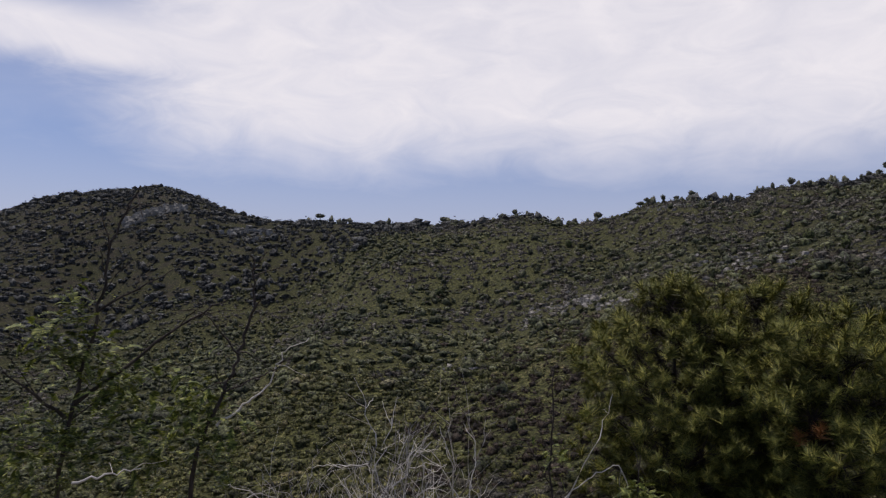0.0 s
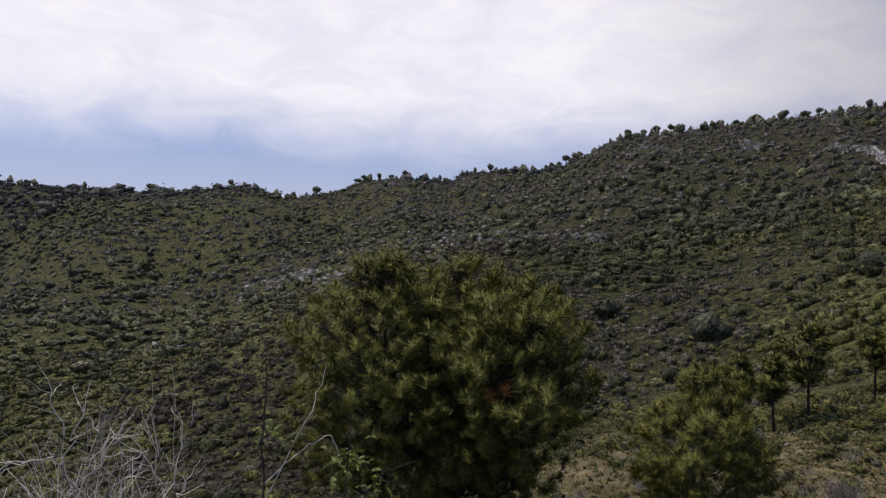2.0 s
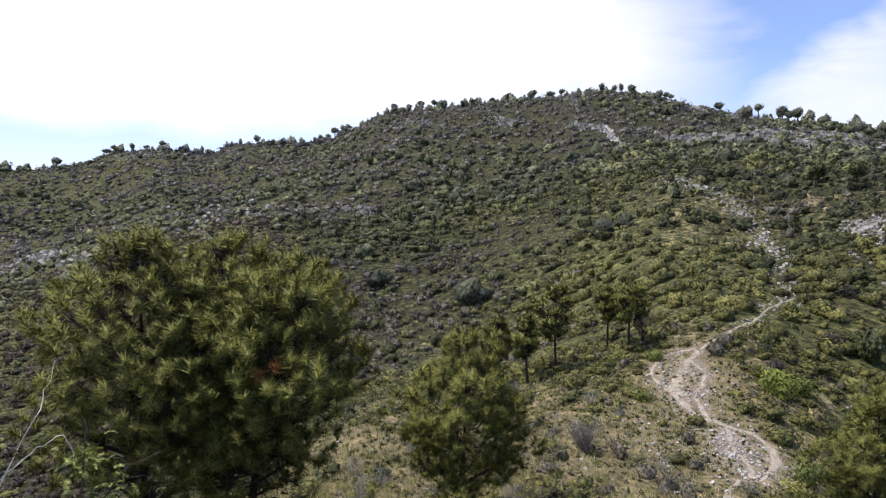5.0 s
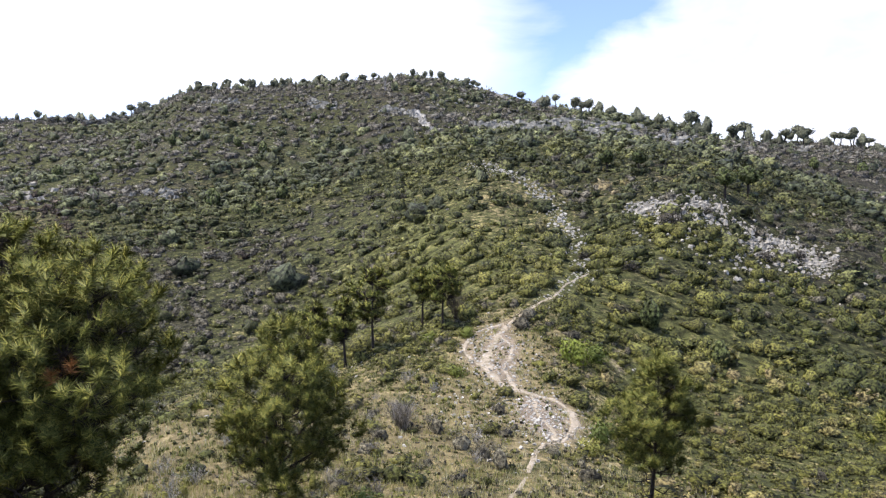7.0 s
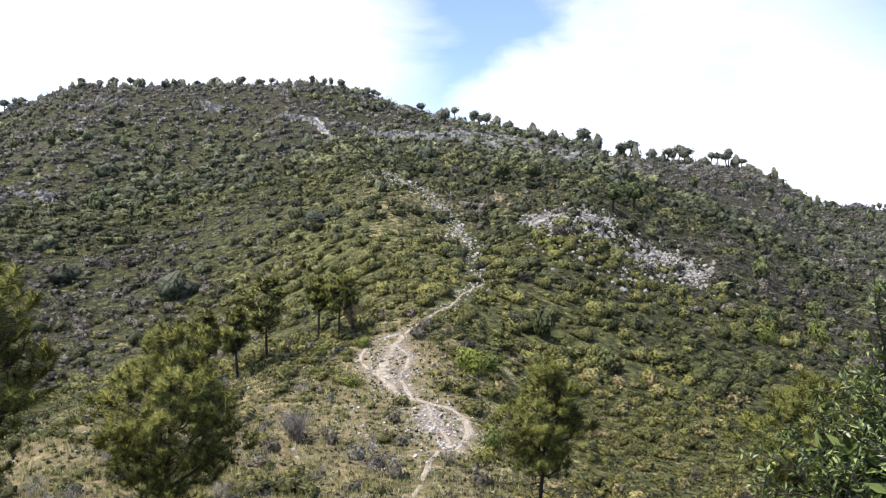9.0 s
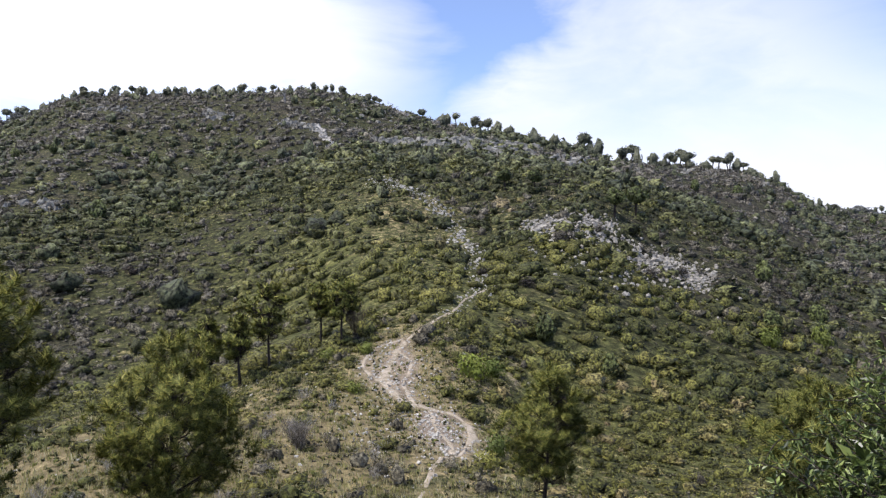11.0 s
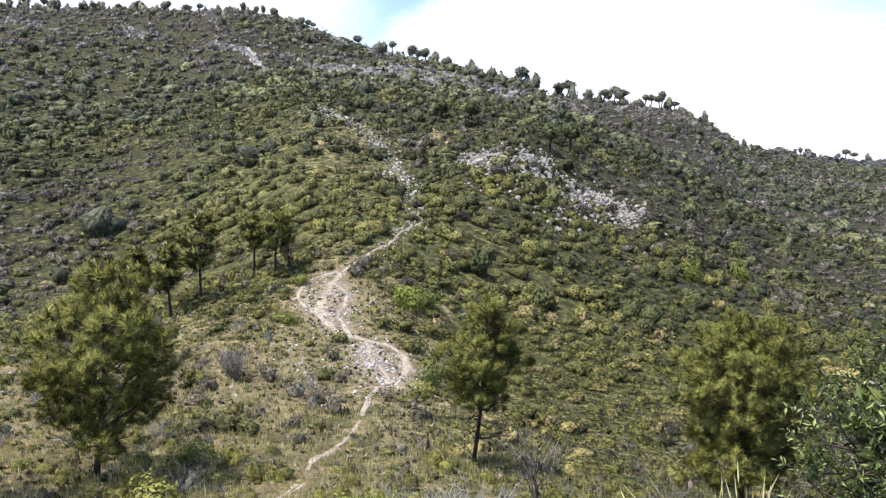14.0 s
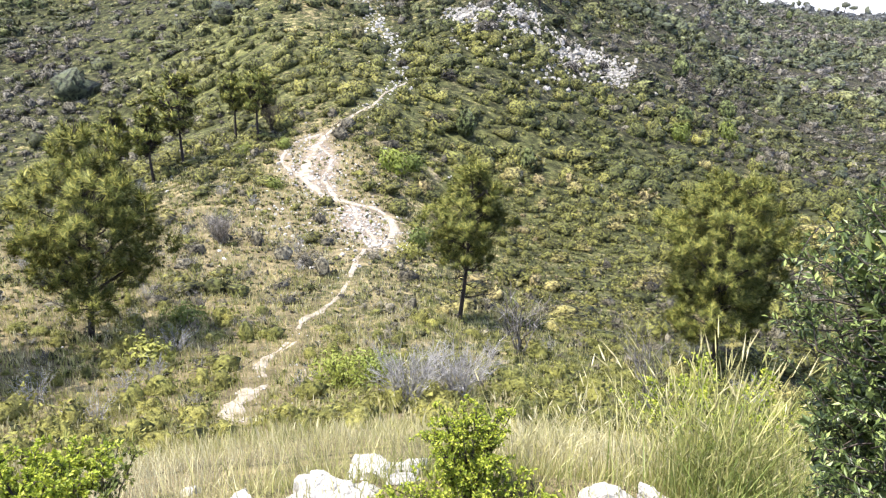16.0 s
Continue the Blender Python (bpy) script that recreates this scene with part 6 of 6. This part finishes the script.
# sapling with feathery leaves and long bare shoots
def frond(g, base, d, length, leaflets=18):
    """A feather leaf: paired leaflets along a drooping rib."""
    L = bent(base, base + d * length, 0.10 * length, 6)
    L[:, 2] -= np.linspace(0, 1, 6) ** 2 * length * 0.25
    side = unit(np.cross(d, [0, 0, 1.0]) + g.normal(0, 0.2, 3))
    k = np.repeat(np.linspace(0.15, 1, leaflets // 2), 2) * 5
    k0 = np.minimum(k.astype(int), 4)
    p = L[k0] + (L[k0 + 1] - L[k0]) * (k - k0)[:, None]
    sg = np.tile([1.0, -1.0], leaflets // 2)
    w = length * 0.26 * (1.1 - np.abs(k / 5 - 0.5))
    tip = p + side * (sg * w)[:, None] + d * (w * 0.35)[:, None] + g.normal(0, 0.002, p.shape)
    e = d * length * 0.085
    return np.stack([p - e, p + e, tip], 1).reshape(-1, 3), faces_of(leaflets, 3, [[0, 1, 2]])


def sapling(label, foot, lines, fronds, seed, r0=0.012, bleached=()):
    """A sapling: shoots along given lines, with fronds near given places."""
    g = np.random.default_rng(seed)
    tree = thing("sapling", foot, label, "sapling", "feathery saplings")
    o = np.array(foot)
    for i, (pts, r) in enumerate(lines):
        P = np.array([p - o for p in pts])
        s = np.linspace(0, len(P) - 1, 6 * (len(P) - 1) + 1)
        Q = np.stack([np.interp(s, np.arange(len(P)), P[:, c]) for c in range(3)], -1)
        Q[1:-1] = (Q[:-2] + Q[1:-1] + Q[2:]) / 3 + g.normal(0, 0.006, (len(Q) - 2, 3))
        wood = [tube(Q, np.linspace(r, r * 0.3, len(Q)), 5)]
        for t in range(2 if i in bleached else len(Q) // 3):
            j = int(g.integers(len(Q) // 3, len(Q) - 1))
            d = unit(Q[j + 1] - Q[j] + g.normal(0, 0.6, 3) * np.linalg.norm(Q[j + 1] - Q[j]) * 1.6)
            wood.append(tube(bent(Q[j], Q[j] + d * g.uniform(0.06, 0.25), 0.01, 4, 0.006, g), [r * 0.3, r * 0.25, r * 0.2, r * 0.12], 3))
        part("shoot", *join(wood), pale_twig_mat if i in bleached else dark_stem_mat, tree, "bleached dead shoot" if i in bleached else "", True)
    for c, spread_r, n in fronds:
        out = []
        for _ in range(n * 2):
            b = c - o + g.normal(0, spread_r * 0.55, 3)
            d = unit(g.normal(0, 1, 3) * [1, 1, 0.6] + [0, 0, 0.25])
            out.append(frond(g, b, d, g.uniform(0.05, 0.095)))
        part("fronds", *join(out), feather_leaf_mat, tree)
    return tree


dead_shrub("smaller leafless shrub with crooked bleached tips", spot(-63.6, 5.1), 2, 1.4, 76)
_f = spot(-88.6, 3.85)
sapling("dark-stemmed sapling with feathery green leaves and bare shoots", _f, [
    ([np.array(_f), at(-88.0, 3.80, 0.74), at(-87.1, 3.79, 1.16), at(-85.6, 3.78, 1.62), at(-85.1, 3.78, 1.90), at(-83.3, 3.79, 2.17)], 0.013),
    ([at(-87.1, 3.79, 1.16), at(-81.0, 3.81, 1.48), at(-76.8, 3.81, 1.66)], 0.010),
    ([at(-85.8, 3.78, 1.58), at(-81.0, 3.84, 1.78)], 0.007),
    ([at(-87.5, 3.78, 1.11), at(-91.1, 3.63, 1.34)], 0.010),
    ([at(-86.5, 3.29, 0.94), at(-84.4, 3.32, 0.95), at(-82.3, 3.35, 0.96)], 0.006)],
    [(at(-87.2, 3.76, 1.58), 0.10, 26), (at(-86.5, 3.79, 1.36), 0.13, 46), (at(-83.8, 3.78, 1.26), 0.12, 34), (at(-88.7, 3.75, 1.44), 0.10, 24), (at(-89.1, 3.67, 1.04), 0.16, 60), (at(-85.7, 3.71, 0.96), 0.17, 60), (at(-85.2, 3.81, 1.19), 0.12, 36), (at(-90.7, 3.76, 0.89), 0.14, 40)],
    71, bleached=(4,))
_f = spot(-79.8, 3.77)
sapling("sapling with long bare shoots and feathery leaves", _f, [
    ([np.array(_f), at(-79.4, 3.71, 0.87), at(-77.2, 3.73, 1.22), at(-76.2, 3.73, 1.38), at(-75.1, 3.74, 1.65), at(-75.6, 3.72, 1.85)], 0.013),
    ([at(-76.2, 3.73, 1.38), at(-78.7, 3.68, 1.57)], 0.006),
    ([at(-77.4, 3.72, 1.20), at(-74.0, 3.77, 1.29), at(-72.0, 3.80, 1.39)], 0.005),
    ([at(-77.7, 3.73, 1.05), at(-75.6, 3.76, 1.15), at(-74.1, 3.78, 1.23), at(-73.3, 3.78, 1.38), at(-71.3, 3.81, 1.45)], 0.0065)],
    [(at(-79.9, 3.79, 1.19), 0.12, 34), (at(-78.7, 3.71, 1.06), 0.12, 40), (at(-81.9, 3.67, 0.95), 0.15, 50), (at(-77.8, 3.73, 0.88), 0.12, 30)], 72, bleached=(3,))
_f = spot(-53.6, 4.93)
sapling("thin sapling with curved bare side shoots", _f, [
    ([np.array(_f), at(-53.2, 4.93, -0.09), at(-53.7, 4.88, 0.56), at(-53.3, 4.86, 1.21)], 0.013),
    ([at(-53.5, 4.90, 0.31), at(-50.6, 4.86, 0.55), at(-48.6, 4.80, 0.64), at(-48.1, 4.82, 0.49)], 0.005),
    ([at(-53.5, 4.89, 0.46), at(-55.3, 4.84, 0.71), at(-56.7, 4.80, 0.74)], 0.005),
    ([at(-53.4, 4.91, 0.21), at(-50.0, 4.86, 0.80), at(-49.1, 4.88, 1.05)], 0.005),
    ([at(-53.3, 4.89, 0.61), at(-54.7, 4.84, 0.86)], 0.004)],
    [(at(-53.3, 4.89, 0.66), 0.12, 12), (at(-53.1, 4.92, 0.11), 0.15, 16)], 73, bleached=(1, 3))
_f = spot(-47.7, 4.56)
sapling("low sapling with bright feathery leaves", _f, [
    ([np.array(_f), at(-47.7, 4.53, 0.28), at(-47.1, 4.52, 0.76)], 0.010),
    ([at(-47.7, 4.53, 0.18), at(-44.7, 4.50, 0.47), at(-42.2, 4.45, 0.56)], 0.006),
    ([at(-47.8, 4.53, 0.08), at(-50.1, 4.46, 0.38)], 0.006)],
    [(at(-47.3, 4.53, 0.53), 0.10, 30), (at(-45.9, 4.57, 0.32), 0.13, 20), (at(-48.8, 4.50, 0.18), 0.14, 16)], 74)
for _i, (_az, _r, _h, _w) in enumerate([(-76, 5.6, 1.75, 0.5), (-73.2, 5.7, 1.7, 0.4), (-88, 6.2, 2.0, 0.6), (-81.5, 5.8, 1.7, 0.5), (-93, 5.8, 1.8, 0.6), (-78.5, 6.0, 1.6, 0.5), (-85, 5.6, 1.75, 0.5)]):
    leafy_shrub("green_shrub", "leafy green shrub below the viewpoint", spot(_az, _r), 9, _h, _w, 8, 14, 0.05, 0.5, bush_mat, 0.010, 120 + _i, group="green shrubs below the viewpoint")


# larger bushes that stand out on the slopes
def round_bush(label, az, r, size, height, seed, material=None, leaves=700, leaf=0.085):
    g = np.random.default_rng(seed)
    bush = thing("round_bush", spot(az, r, -0.05), label, "shrub", "round bushes on the slope")
    V, F, Q = leaf_cloud(g, leaves, leaf, 12, 0.8, 0.5, 0.7, True, rounded=True)
    part("foliage", V * [size, size, height], F, material or bush_mat, bush, normals=Q)
    part("stem", *twig_bush(g, 4, height * 0.7, size * 0.5, 2, 0.03), dark_stem_mat, bush, smooth=True)


round_bush("broad rounded bright green bush beside the path", 2.6, 51.3, 1.5, 2.0, 201, bright_bush_mat)
round_bush("rounded green bush beside the path", 4.2, 53, 1.2, 1.5, 202)
round_bush("bright green bush on the grassy knoll", -2.6, 15.8, 0.85, 0.95, 203, bright_bush_mat, 1900, 0.042)
round_bush("yellow-green bush on the grassy knoll", 0.4, 15.6, 0.9, 1.0, 204, bright_bush_mat, 1900, 0.042)
round_bush("autumn-tinted bush below the bend", 4.4, 36.5, 0.9, 1.3, 205)
round_bush("green bush below the bend", 3.5, 33.5, 0.7, 0.8, 206)
round_bush("low green bush on the crest", -14.6, 23, 0.8, 0.8, 207)
round_bush("low green bush on the crest", -18, 19.2, 0.9, 0.8, 208)
round_bush("olive bush on the crest", -7, 46, 0.7, 0.8, 209)
round_bush("dark round bush in the valley", 25, 88, 1.5, 2.4, 210)
round_bush("dark round bush in the valley", 28.3, 96, 1.7, 2.6, 211)
round_bush("green bush above the pines", -6, 56, 0.9, 1.1, 212)
round_bush("low green bush at the foot of the pines", -9, 55, 0.9, 1.0, 213)


for _i, (_az, _el, _s) in enumerate([(9.9, -0.9, 2.3), (12.6, -0.2, 1.2), (16.9, -3.9, 1.8), (18.9, -3.6, 1.5), (7.2, -4.6, 1.4), (3.6, -3.4, 1.2), (6.3, -8.0, 1.3)]):
    round_bush("brown-grey twiggy bush growing among pale rocks" if _i < 4 else "brown-grey twiggy bush on the slope", _az, float(seen_at(_az, _el, 45)[0]), _s, _s * 0.95, 220 + _i, brown_bush_mat, 900, 0.06)


# spiky rosette plant on the spur
_g = np.random.default_rng(88)
_y = thing("agave", spot(-4.3, 77), "dark spiky agave rosette on the grassy spur", "agave")
_d = unit(_g.normal(size=(46, 3)) * [1, 1, 0.7] + [0, 0, 0.5])
part("leaves", spread(np.array([[-0.09, 0, 0], [0.09, 0, 0], [0, 0, 1.15]]), turns(_d, _g), np.tile([0, 0, 0.25], (46, 1)), _g.uniform(0.7, 1.1, 46)), faces_of(46, 3, [[0, 1, 2]]), far_crown_mat, _y)
